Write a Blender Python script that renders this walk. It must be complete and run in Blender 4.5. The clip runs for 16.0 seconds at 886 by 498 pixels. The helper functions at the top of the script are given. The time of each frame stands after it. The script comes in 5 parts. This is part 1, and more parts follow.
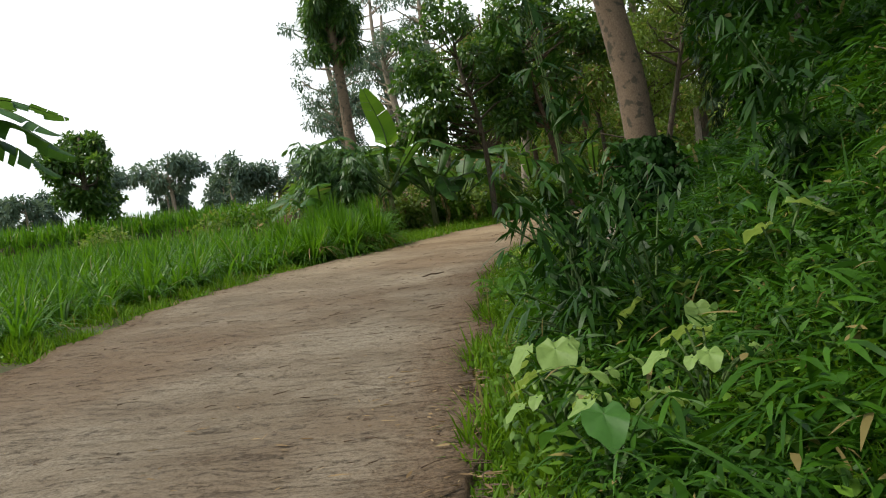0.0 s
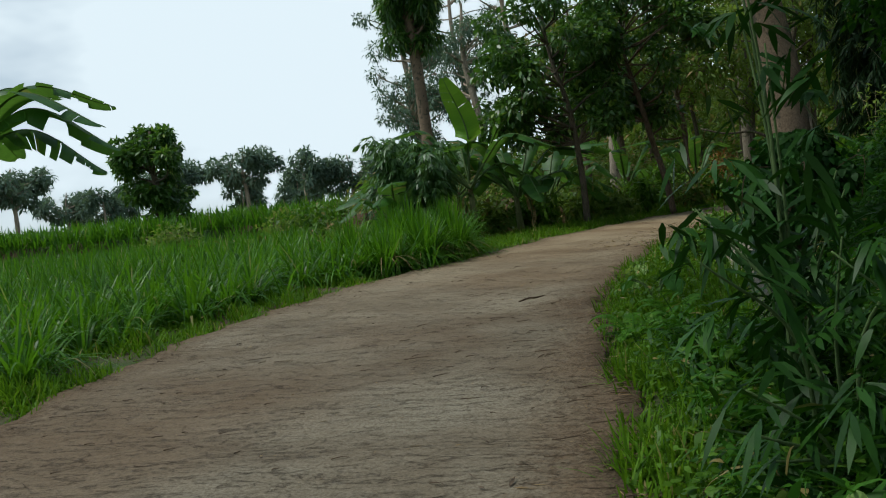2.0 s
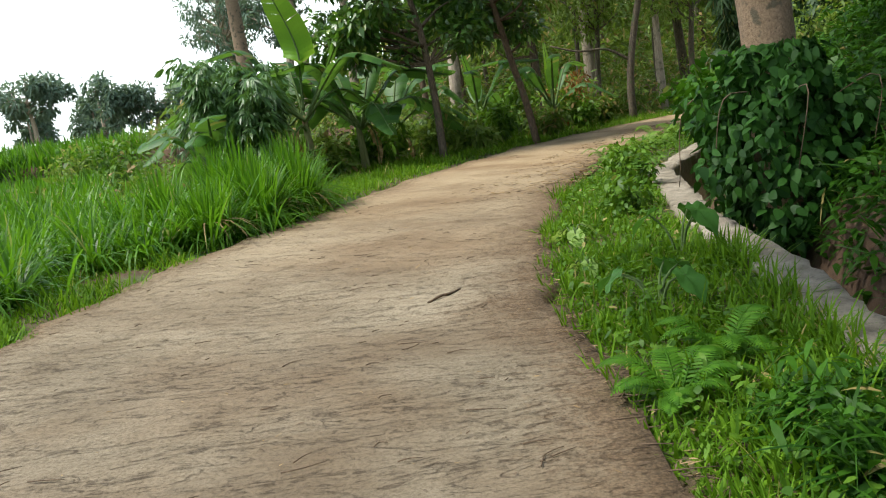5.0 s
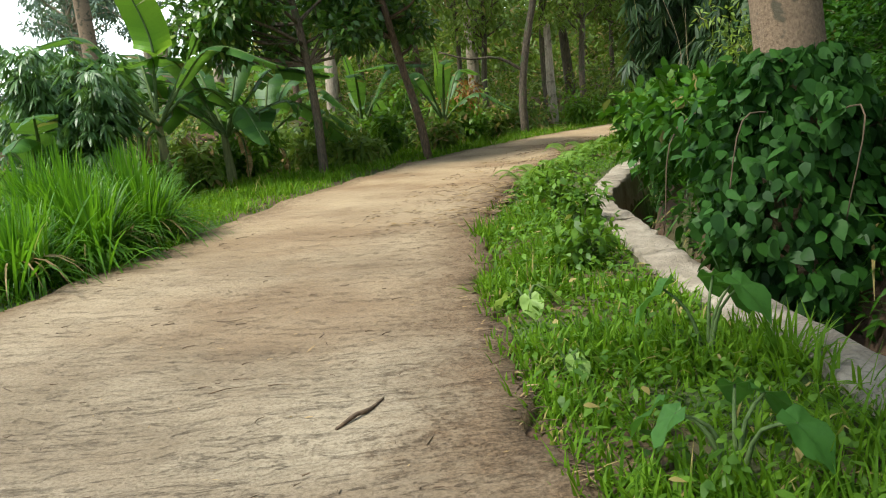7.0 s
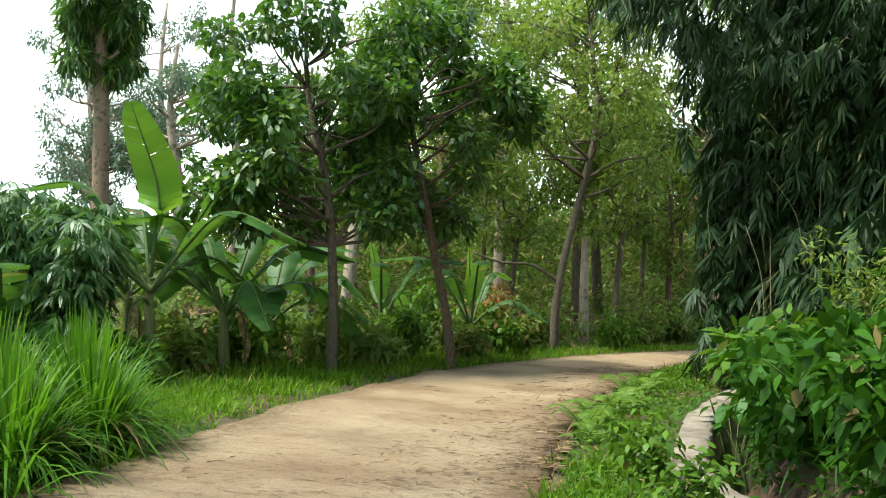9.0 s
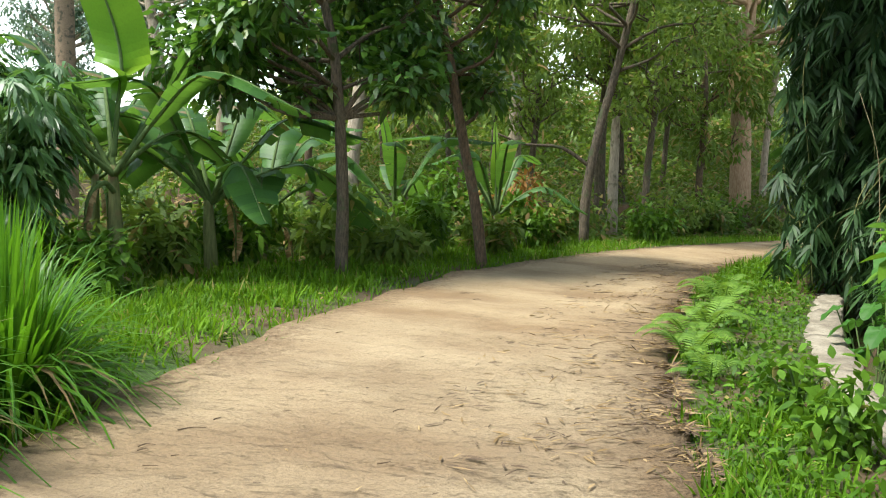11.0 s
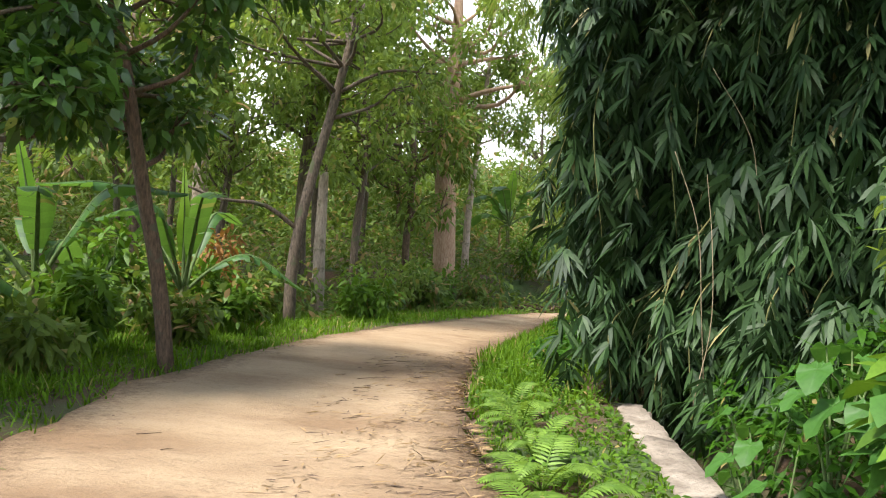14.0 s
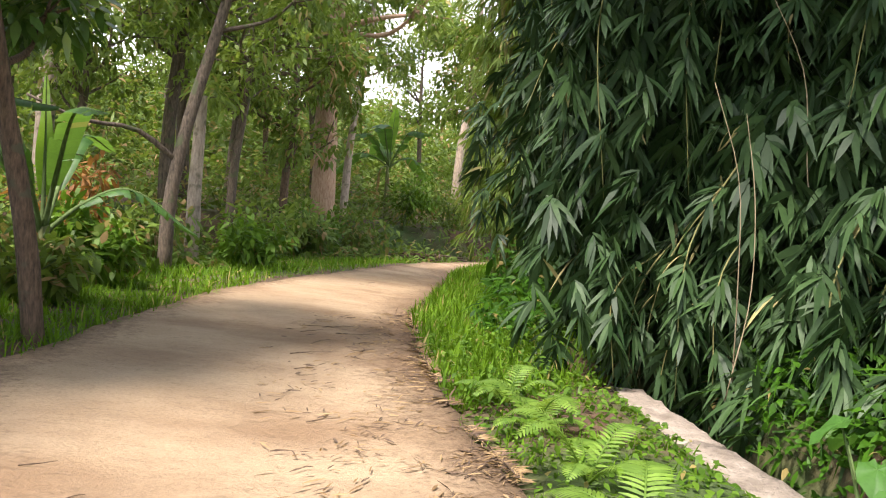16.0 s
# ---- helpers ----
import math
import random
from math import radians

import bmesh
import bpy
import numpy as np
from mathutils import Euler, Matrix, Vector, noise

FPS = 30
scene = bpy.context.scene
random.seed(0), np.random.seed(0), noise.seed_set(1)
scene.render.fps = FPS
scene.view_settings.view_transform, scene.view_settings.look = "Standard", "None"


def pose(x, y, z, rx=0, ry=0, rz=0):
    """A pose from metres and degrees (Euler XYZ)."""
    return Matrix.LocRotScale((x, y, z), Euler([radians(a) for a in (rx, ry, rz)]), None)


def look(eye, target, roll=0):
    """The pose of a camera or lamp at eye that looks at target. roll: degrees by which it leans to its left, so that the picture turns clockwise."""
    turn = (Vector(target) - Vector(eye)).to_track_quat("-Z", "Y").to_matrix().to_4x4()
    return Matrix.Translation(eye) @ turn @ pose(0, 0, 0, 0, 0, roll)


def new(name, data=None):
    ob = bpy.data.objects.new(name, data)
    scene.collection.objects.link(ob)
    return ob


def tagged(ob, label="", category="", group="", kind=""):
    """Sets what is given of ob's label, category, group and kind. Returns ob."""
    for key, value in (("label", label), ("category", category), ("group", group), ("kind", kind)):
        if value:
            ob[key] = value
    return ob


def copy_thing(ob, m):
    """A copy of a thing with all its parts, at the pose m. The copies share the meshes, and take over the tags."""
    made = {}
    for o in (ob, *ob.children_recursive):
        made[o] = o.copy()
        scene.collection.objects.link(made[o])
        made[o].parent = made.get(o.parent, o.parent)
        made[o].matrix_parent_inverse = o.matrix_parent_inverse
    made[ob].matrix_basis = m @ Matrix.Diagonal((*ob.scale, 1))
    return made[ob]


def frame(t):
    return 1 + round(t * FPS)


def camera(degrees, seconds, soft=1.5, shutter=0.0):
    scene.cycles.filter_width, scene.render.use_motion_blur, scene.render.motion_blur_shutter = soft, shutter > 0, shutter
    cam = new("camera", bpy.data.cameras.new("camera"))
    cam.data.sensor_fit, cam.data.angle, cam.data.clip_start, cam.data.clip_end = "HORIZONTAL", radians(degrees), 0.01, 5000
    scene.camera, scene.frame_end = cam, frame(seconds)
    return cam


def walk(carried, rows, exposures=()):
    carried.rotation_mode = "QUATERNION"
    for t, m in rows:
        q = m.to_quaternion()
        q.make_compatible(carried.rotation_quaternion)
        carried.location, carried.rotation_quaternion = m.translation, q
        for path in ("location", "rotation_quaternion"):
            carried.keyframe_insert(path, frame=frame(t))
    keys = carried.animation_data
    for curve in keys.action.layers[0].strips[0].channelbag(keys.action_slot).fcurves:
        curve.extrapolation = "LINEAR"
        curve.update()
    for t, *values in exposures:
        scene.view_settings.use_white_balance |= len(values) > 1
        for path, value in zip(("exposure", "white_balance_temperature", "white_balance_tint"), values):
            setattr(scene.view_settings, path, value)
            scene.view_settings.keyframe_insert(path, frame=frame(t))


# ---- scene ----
cam = camera(52.1, 16.0, soft=1.1)
METRES, EYE, TILT, LEAN, TURN = 20.0, 1.5, -2.0, 8.0, 0.0
ROWS = [
    (0.0, 0.0, 0.0, 0.0, 0.0, 0.0, 0.0),
    (0.5, -0.0037, 0.0299, 0.0026, 2.33, 0.42, 0.06),
    (1.0, -0.0081, 0.0566, 0.0057, 4.53, 1.45, 1.05),
    (1.5, -0.014, 0.0879, 0.0072, 4.91, 1.11, 0.59),
    (2.0, -0.0164, 0.1169, 0.0118, 4.57, -0.26, -0.88),
    (2.5, -0.0249, 0.1469, 0.0133, 0.06, -2.43, -2.01),
    (3.0, -0.0308, 0.1755, 0.0157, -1.91, -3.0, -2.93),
    (5.5, -0.0496, 0.3221, 0.0326, -8.2, -6.98, 1.52),
    (6.0, -0.0494, 0.3537, 0.0321, -11.12, -8.32, -1.36),
    (6.5, -0.0474, 0.383, 0.0359, -13.42, -1.7, -2.88),
    (7.0, -0.0454, 0.4166, 0.0404, -15.34, -4.65, -0.38),
    (7.5, -0.0442, 0.45, 0.0366, -16.16, -11.73, -1.88),
    (8.0, -0.0374, 0.4843, 0.0398, -11.58, -1.41, -5.42),
    (8.5, -0.0371, 0.5134, 0.0505, -13.97, 6.21, -7.55),
    (9.0, -0.0375, 0.5417, 0.0535, -15.52, 7.72, -7.79),
    (9.5, -0.0397, 0.5777, 0.0528, -15.25, 5.71, -7.06),
    (12.0, -0.008, 0.7409, 0.0646, -17.8, 0.27, -8.94),
    (12.5, 0.0057, 0.773, 0.0674, -25.24, 4.74, -10.53),
    (13.0, 0.014, 0.8082, 0.0728, -27.13, 7.09, -9.78),
    (13.5, 0.0142, 0.8325, 0.0759, -31.7, 7.11, -8.54),
    (14.0, 0.0184, 0.8595, 0.0802, -36.51, 7.2, -7.31),
    (14.5, 0.0214, 0.8876, 0.0837, -41.68, 4.13, -4.32),
    (15.0, 0.0285, 0.9152, 0.0834, -43.49, 3.37, -4.96),
    (15.5, 0.0306, 0.9433, 0.0853, -44.51, 8.14, -6.79),
    (16.0, 0.0393, 0.9743, 0.087, -46.48, 4.89, -8.16),
]
EXPOSURES = [(0.0, -0.5, 6500, 8), (1.0, -0.95, 5750, -1), (1.5, -0.75, 6100, 2), (2.0, -1.15, 5900, 0), (2.6, -0.3, 6500, 6), (3.0, 0.1, 6400, 6), (5.5, 0.2, 6300, 6), (6.5, 0.27, 6300, 5), (8.0, 0.53, 6200, 3),
             (8.5, 0.33, 6150, 2), (9.0, 0.5, 6200, 2), (9.7, 0.55, 6200, 4), (12.0, 0.78, 6200, 3), (12.5, 0.64, 6200, 8), (13.0, 0.85, 6050, 11), (14.0, 0.87, 6250, 16), (15.0, 0.74, 6450, 20), (15.5, 0.98, 6400, 18), (16.0, 1.02, 6450, 22)]
walk(cam, [(t, pose(0, 0, EYE, TILT, LEAN, TURN) @ pose(METRES * x, METRES * y, METRES * z, 90 + pitch, roll, yaw)) for t, x, y, z, yaw, pitch, roll in ROWS], EXPOSURES)

# ---- sky and sun ----
SUN_EL, SUN_AZ = 62.0, -98.0  # degrees above the horizon; degrees from straight ahead, minus is to the left
world = bpy.data.worlds.new("sky")
scene.world = world
world.use_nodes = True
wt = world.node_tree
wt.nodes.clear()


def node(tree, kind, inputs=(), operation="", data_type="", use_clamp=False):
    n = tree.nodes.new(kind)
    if operation:
        n.operation = operation
    if use_clamp:
        n.use_clamp = True
    if data_type:
        n.data_type = data_type
    for k, v in dict(inputs).items():
        if isinstance(v, bpy.types.NodeSocket):
            tree.links.new(v, n.inputs[k])
        else:
            n.inputs[k].default_value = v
    return n


sky = node(wt, "ShaderNodeTexSky")
sky.sky_type, sky.sun_disc, sky.sun_elevation, sky.sun_rotation = "NISHITA", False, radians(SUN_EL), radians(SUN_AZ)
sky.air_density, sky.dust_density = 1.0, 1.5
co = node(wt, "ShaderNodeTexCoord")
cl_map = node(wt, "ShaderNodeMapping", {"Vector": co.outputs["Generated"], "Scale": (1.0, 1.0, 2.6), "Location": (0.0, 0.0, 0.0)})
cl_noise = node(wt, "ShaderNodeTexNoise", {"Vector": cl_map.outputs["Vector"], "Scale": 1.7, "Detail": 5.0, "Roughness": 0.55})
cl_up = node(wt, "ShaderNodeSeparateXYZ", {"Vector": co.outputs["Generated"]}).outputs["Z"]
cl_thin = node(wt, "ShaderNodeMapRange", {"Value": cl_up, "From Min": 0.08, "From Max": 0.45, "To Min": 0.08, "To Max": -0.10}).outputs["Result"]
cl_sum = node(wt, "ShaderNodeMath", {0: cl_noise.outputs["Fac"], 1: cl_thin}, operation="ADD").outputs[0]
cl_mask = node(wt, "ShaderNodeMapRange", {"Value": cl_sum, "From Min": 0.40, "From Max": 0.58, "To Min": 0.06})
blue = node(wt, "ShaderNodeVectorMath", {0: sky.outputs["Color"], 1: (1.9, 1.9, 1.9)}, operation="MULTIPLY")
cl_mix = node(wt, "ShaderNodeMix", {0: cl_mask.outputs["Result"], 6: blue.outputs[0], 7: (21.0, 21.6, 22.4, 1.0)}, data_type="RGBA")
bg = node(wt, "ShaderNodeBackground", {"Color": cl_mix.outputs[2], "Strength": 0.09})
wo = node(wt, "ShaderNodeOutputWorld", {"Surface": bg.outputs["Background"]})

sun = new("sun", bpy.data.lights.new("sun", "SUN"))
sun.data.energy, sun.data.angle, sun.data.color = 4.6, radians(14.0), (1.0, 0.94, 0.84)
_e, _a = radians(SUN_EL), radians(SUN_AZ)
SUN_DIR = Vector((math.sin(_a) * math.cos(_e), math.cos(_a) * math.cos(_e), math.sin(_e)))
sun.matrix_basis = look(SUN_DIR * 60, (0, 0, 0))

# ---- materials ----


def material(name):
    m = bpy.data.materials.new(name)
    m.use_nodes = True
    m.node_tree.nodes.clear()
    return m, m.node_tree


def finish(tree, shader):
    node(tree, "ShaderNodeOutputMaterial", {"Surface": shader})


def rgb(c):
    return (c[0], c[1], c[2], 1.0)


def mix(tree, fac, a, b):
    return node(tree, "ShaderNodeMix", {0: fac, 6: a if isinstance(a, bpy.types.NodeSocket) else rgb(a),
                                        7: b if isinstance(b, bpy.types.NodeSocket) else rgb(b)}, data_type="RGBA").outputs[2]


def spread(tree, value, lo, hi):
    return node(tree, "ShaderNodeMapRange", {"Value": value, "From Min": lo, "From Max": hi}).outputs["Result"]


def leaf_material(name, dark, light, rough=0.45, through_light=0.35, dry=None, dry_share=0.04, glow=None, patch=0.35, gloss=0.3):
    """Leaves: every leaf its own shade, blotches across the plant, some dry ones, light passing through."""
    m, t = material(name)
    geo = node(t, "ShaderNodeNewGeometry")
    rnd = geo.outputs["Random Per Island"]
    pos = geo.outputs["Position"]
    big = node(t, "ShaderNodeTexNoise", {"Vector": pos, "Scale": 0.9, "Detail": 3.0}).outputs["Fac"]
    small = node(t, "ShaderNodeTexNoise", {"Vector": pos, "Scale": 38.0, "Detail": 3.0}).outputs["Fac"]
    f = node(t, "ShaderNodeMath", {0: rnd, 1: 0.75}, operation="MULTIPLY").outputs[0]
    f2 = node(t, "ShaderNodeMath", {0: spread(t, big, 0.3, 0.7), 1: patch}, operation="MULTIPLY").outputs[0]
    f = node(t, "ShaderNodeMath", {0: f, 1: f2}, operation="ADD", use_clamp=True).outputs[0]
    col = mix(t, f, dark, light)
    col = mix(t, node(t, "ShaderNodeMath", {0: spread(t, small, 0.45, 0.8), 1: 0.35}, operation="MULTIPLY").outputs[0], col, [c * 0.55 for c in dark])
    if dry:
        odd = node(t, "ShaderNodeMath", {0: node(t, "ShaderNodeMath", {0: rnd, 1: 77.7}, operation="MULTIPLY").outputs[0]}, operation="FRACT").outputs[0]
        sel = node(t, "ShaderNodeMath", {0: odd, 1: dry_share}, operation="LESS_THAN").outputs[0]
        col = mix(t, sel, col, dry)
    p = node(t, "ShaderNodeBsdfPrincipled", {"Base Color": col, "Roughness": rough, "Specular IOR Level": gloss})
    warm = mix(t, 0.5, col, glow or (light[0] * 1.7, light[1] * 1.6, light[2] * 0.7))
    tr = node(t, "ShaderNodeBsdfTranslucent", {"Color": warm})
    s = node(t, "ShaderNodeMixShader", {0: through_light, 1: p.outputs[0], 2: tr.outputs[0]})
    finish(t, s.outputs[0])
    return m


def bark_material(name, a, b, moss=None, moss_share=0.5, scale=6.0, stretch=0.25):
    m, t = material(name)
    co = node(t, "ShaderNodeTexCoord").outputs["Object"]
    mp = node(t, "ShaderNodeMapping", {"Vector": co, "Scale": (1.0, 1.0, stretch)}).outputs[0]
    n1 = node(t, "ShaderNodeTexNoise", {"Vector": mp, "Scale": scale * 4, "Detail": 6.0, "Roughness": 0.65}).outputs["Fac"]
    n2 = node(t, "ShaderNodeTexNoise", {"Vector": co, "Scale": scale * 0.5, "Detail": 3.0}).outputs["Fac"]
    col = mix(t, spread(t, n1, 0.32, 0.68), a, b)
    if moss:
        col = mix(t, spread(t, n2, 1.0 - moss_share, 1.08 - moss_share), col, moss)
    bump = node(t, "ShaderNodeBump", {"Height": n1, "Strength": 0.7, "Distance": 0.02})
    p = node(t, "ShaderNodeBsdfPrincipled", {"Base Color": col, "Roughness": 0.9, "Normal": bump.outputs[0]})
    finish(t, p.outputs[0])
    return m


def ground_material():
    m, t = material("earth_and_low_grass")
    pos = node(t, "ShaderNodeNewGeometry").outputs["Position"]
    n1 = node(t, "ShaderNodeTexNoise", {"Vector": pos, "Scale": 0.6, "Detail": 5.0}).outputs["Fac"]
    n2 = node(t, "ShaderNodeTexNoise", {"Vector": pos, "Scale": 14.0, "Detail": 6.0, "Roughness": 0.7}).outputs["Fac"]
    n3 = node(t, "ShaderNodeTexNoise", {"Vector": pos, "Scale": 0.06, "Detail": 4.0}).outputs["Fac"]
    soil = mix(t, n2, (0.055, 0.032, 0.018), (0.15, 0.09, 0.05))
    green = mix(t, n2, (0.022, 0.04, 0.008), (0.075, 0.11, 0.022))
    green = mix(t, n3, green, (0.06, 0.11, 0.022))
    col = mix(t, spread(t, n1, 0.44, 0.62), soil, green)
    bump = node(t, "ShaderNodeBump", {"Height": n2, "Strength": 0.6, "Distance": 0.05})
    p = node(t, "ShaderNodeBsdfPrincipled", {"Base Color": col, "Roughness": 0.95, "Normal": bump.outputs[0]})
    finish(t, p.outputs[0])
    return m


def road_material():
    """Brushed concrete, grey-beige, stained and cracked, with earth trodden over it further up the hill."""
    m, t = material("old_brushed_concrete")
    pos = node(t, "ShaderNodeNewGeometry").outputs["Position"]
    lane, rim = node(t, "ShaderNodeUVMap"), node(t, "ShaderNodeUVMap")
    lane.uv_map, rim.uv_map = "lane", "rim"
    uv = lane.outputs[0]

    def math_(op, a, b, c=0.0):
        return node(t, "ShaderNodeMath", {0: a, 1: b, 2: c}, operation=op).outputs[0]

    def noise_(vec, scale, detail=5.0, rough=0.6, bend=0.0):
        return node(t, "ShaderNodeTexNoise", {"Vector": vec, "Scale": scale, "Detail": detail, "Roughness": rough, "Distortion": bend}).outputs["Fac"]

    def stretch_(sx, sy, shift=0.0):
        return node(t, "ShaderNodeMapping", {"Vector": uv, "Scale": (sx, sy, 1.0), "Location": (shift, shift, 0.0)}).outputs[0]
    blot = noise_(pos, 0.8, 8.0, 0.68)
    grit = noise_(pos, 46.0, 5.0, 0.75)
    crumb = noise_(pos, 13.0, 6.0, 0.72)
    stain = noise_(stretch_(0.5, 0.75, 3.1), 1.0, 5.0, 0.58)
    brush = noise_(stretch_(1.3, 16.0), 1.0, 6.0, 0.66, 0.9)
    line_a = math_("ABSOLUTE", math_("SUBTRACT", noise_(stretch_(0.8, 4.2, 7.0), 1.0, 6.0, 0.62, 0.8), 0.5), 0.0)
    line_b = math_("ABSOLUTE", math_("SUBTRACT", noise_(stretch_(1.9, 6.5, 2.0), 1.0, 5.0, 0.6, 1.2), 0.47), 0.0)
    broken = spread(t, crumb, 0.42, 0.56)
    sep = node(t, "ShaderNodeSeparateXYZ", {"Vector": pos})
    dust = spread(t, math_("MULTIPLY_ADD", blot, 7.0, sep.outputs["Y"]), 14.5, 26.0)
    bare = math_("MULTIPLY_ADD", dust, -0.6, 1.0)
    col = mix(t, spread(t, blot, 0.3, 0.7), (0.20, 0.155, 0.10), (0.365, 0.315, 0.228))
    col = mix(t, math_("MULTIPLY", spread(t, brush, 0.48, 0.72), 0.4), col, (0.17, 0.13, 0.085))
    col = mix(t, math_("MULTIPLY", spread(t, stain, 0.47, 0.66), 0.72), col, (0.165, 0.12, 0.075))
    col = mix(t, math_("MULTIPLY", spread(t, noise_(pos, 0.33, 3.0, 0.5), 0.46, 0.62), 0.5), col, (0.20, 0.125, 0.068))
    earth = mix(t, spread(t, stain, 0.38, 0.66), (0.47, 0.35, 0.205), (0.275, 0.18, 0.097))
    col = mix(t, math_("MULTIPLY", dust, 0.82), col, earth)
    col = mix(t, math_("MULTIPLY", spread(t, grit, 0.44, 0.66), math_("MULTIPLY", bare, 0.75)), col, (0.105, 0.08, 0.05))
    col = mix(t, math_("MULTIPLY", spread(t, crumb, 0.54, 0.70), math_("MULTIPLY", bare, 0.5)), col, (0.14, 0.105, 0.07))
    cracks = math_("MAXIMUM", spread(t, line_a, 0.016, 0.004), math_("MULTIPLY", spread(t, line_b, 0.013, 0.003), 0.8))
    cracks = math_("MULTIPLY", math_("MULTIPLY", cracks, broken), math_("MULTIPLY_ADD", dust, -0.45, 0.66))
    col = mix(t, cracks, col, (0.07, 0.05, 0.032))
    # soil and crumbs along both rims, wider on the ditch side
    rims = node(t, "ShaderNodeSeparateXYZ", {"Vector": rim.outputs[0]})
    ragged = math_("MULTIPLY_ADD", crumb, 0.9, math_("MULTIPLY", blot, 0.9))
    soil_r = spread(t, math_("MULTIPLY_ADD", ragged, -1.1, rims.outputs["Y"]), -0.35, -0.85)
    soil_l = spread(t, math_("MULTIPLY_ADD", ragged, -1.1, rims.outputs["X"]), -0.62, -1.05)
    soil = math_("MAXIMUM", soil_r, soil_l)
    col = mix(t, math_("MULTIPLY", soil, 0.85), col, mix(t, spread(t, grit, 0.4, 0.62), (0.19, 0.125, 0.07), (0.075, 0.048, 0.027)))
    hgt = math_("MULTIPLY_ADD", grit, 0.5, math_("MULTIPLY", brush, bare))
    hgt = math_("MULTIPLY_ADD", cracks, -0.8, math_("MULTIPLY_ADD", crumb, 0.7, hgt))
    bump = node(t, "ShaderNodeBump", {"Height": hgt, "Strength": 0.95, "Distance": 0.022})
    p = node(t, "ShaderNodeBsdfPrincipled", {"Base Color": col, "Roughness": 0.92, "Specular IOR Level": 0.2, "Normal": bump.outputs[0]})
    finish(t, p.outputs[0])
    return m


def stone_material():
    m, t = material("weathered_mortar")
    pos = node(t, "ShaderNodeNewGeometry").outputs["Position"]
    n1 = node(t, "ShaderNodeTexNoise", {"Vector": pos, "Scale": 3.5, "Detail": 6.0, "Roughness": 0.65}).outputs["Fac"]
    n2 = node(t, "ShaderNodeTexNoise", {"Vector": pos, "Scale": 30.0, "Detail": 5.0, "Roughness": 0.7}).outputs["Fac"]
    col = mix(t, spread(t, n1, 0.35, 0.65), (0.40, 0.345, 0.265), (0.20, 0.165, 0.12))
    col = mix(t, node(t, "ShaderNodeMath", {0: spread(t, n2, 0.5, 0.75), 1: 0.7}, operation="MULTIPLY").outputs[0], col, (0.09, 0.075, 0.05))
    bump = node(t, "ShaderNodeBump", {"Height": n2, "Strength": 0.8, "Distance": 0.03})
    p = node(t, "ShaderNodeBsdfPrincipled", {"Base Color": col, "Roughness": 0.92, "Normal": bump.outputs[0]})
    finish(t, p.outputs[0])
    return m


GROUND, ROAD, STONE = ground_material(), road_material(), stone_material()
GRASS = leaf_material("tall_grass_leaf", (0.022, 0.08, 0.004), (0.13, 0.30, 0.018), 0.4, 0.4, (0.34, 0.29, 0.12), 0.02, patch=0.25)
VERGE = leaf_material("short_grass_leaf", (0.028, 0.085, 0.004), (0.16, 0.30, 0.018), 0.55, 0.35, (0.35, 0.28, 0.10), 0.04, gloss=0.12)
HERB = leaf_material("weed_leaf", (0.026, 0.075, 0.006), (0.13, 0.25, 0.022), 0.45, 0.3, (0.30, 0.24, 0.08), 0.02, gloss=0.2)
UNDERGROWTH = leaf_material("undergrowth_leaf", (0.035, 0.075, 0.010), (0.17, 0.255, 0.045), 0.5, 0.35, (0.30, 0.20, 0.085), 0.12, gloss=0.2)
FERN_DARK = leaf_material("shade_fern_leaf", (0.035, 0.11, 0.006), (0.115, 0.27, 0.02), 0.55, 0.38, gloss=0.15)
BANK = leaf_material("bank_leaf", (0.009, 0.038, 0.003), (0.056, 0.155, 0.010), 0.42, 0.27, (0.25, 0.2, 0.07), 0.02, gloss=0.15)
BROAD = leaf_material("broad_tree_leaf", (0.020, 0.062, 0.010), (0.10, 0.215, 0.028), 0.38, 0.35, (0.24, 0.33, 0.05), 0.06, gloss=0.7)
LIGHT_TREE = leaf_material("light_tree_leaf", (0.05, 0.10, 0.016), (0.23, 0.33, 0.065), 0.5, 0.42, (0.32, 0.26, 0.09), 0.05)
# distance haze is mixed into this leaf colour: paler and bluer than the foliage
HAZED_LEAF = leaf_material("hazed_tree_leaf", (0.07, 0.115, 0.085), (0.17, 0.25, 0.18), 0.6, 0.3)
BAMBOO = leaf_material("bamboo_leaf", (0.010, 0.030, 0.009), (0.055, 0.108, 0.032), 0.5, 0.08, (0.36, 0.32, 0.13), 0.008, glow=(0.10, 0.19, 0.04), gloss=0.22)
# the shade over the young bamboo is put into these near-black greens
SHADED_SHOOT = leaf_material("shaded_young_bamboo_leaf", (0.007, 0.026, 0.003), (0.028, 0.085, 0.008), 0.45, 0.12, (0.36, 0.32, 0.13), 0.012, gloss=0.18)
BANANA = leaf_material("banana_leaf", (0.03, 0.10, 0.02), (0.08, 0.20, 0.03), 0.5, 0.42, (0.22, 0.16, 0.06), 0.02, glow=(0.20, 0.36, 0.03), gloss=0.5)
BANANA_YOUNG = leaf_material("young_banana_leaf", (0.10, 0.25, 0.02), (0.19, 0.38, 0.03), 0.34, 0.45, glow=(0.34, 0.5, 0.04))
DRY_LEAF = leaf_material("dry_leaf", (0.13, 0.075, 0.03), (0.42, 0.30, 0.15), 0.8, 0.15)
RUST_LEAF = leaf_material("rusty_leaf", (0.15, 0.065, 0.018), (0.32, 0.16, 0.045), 0.7, 0.3)
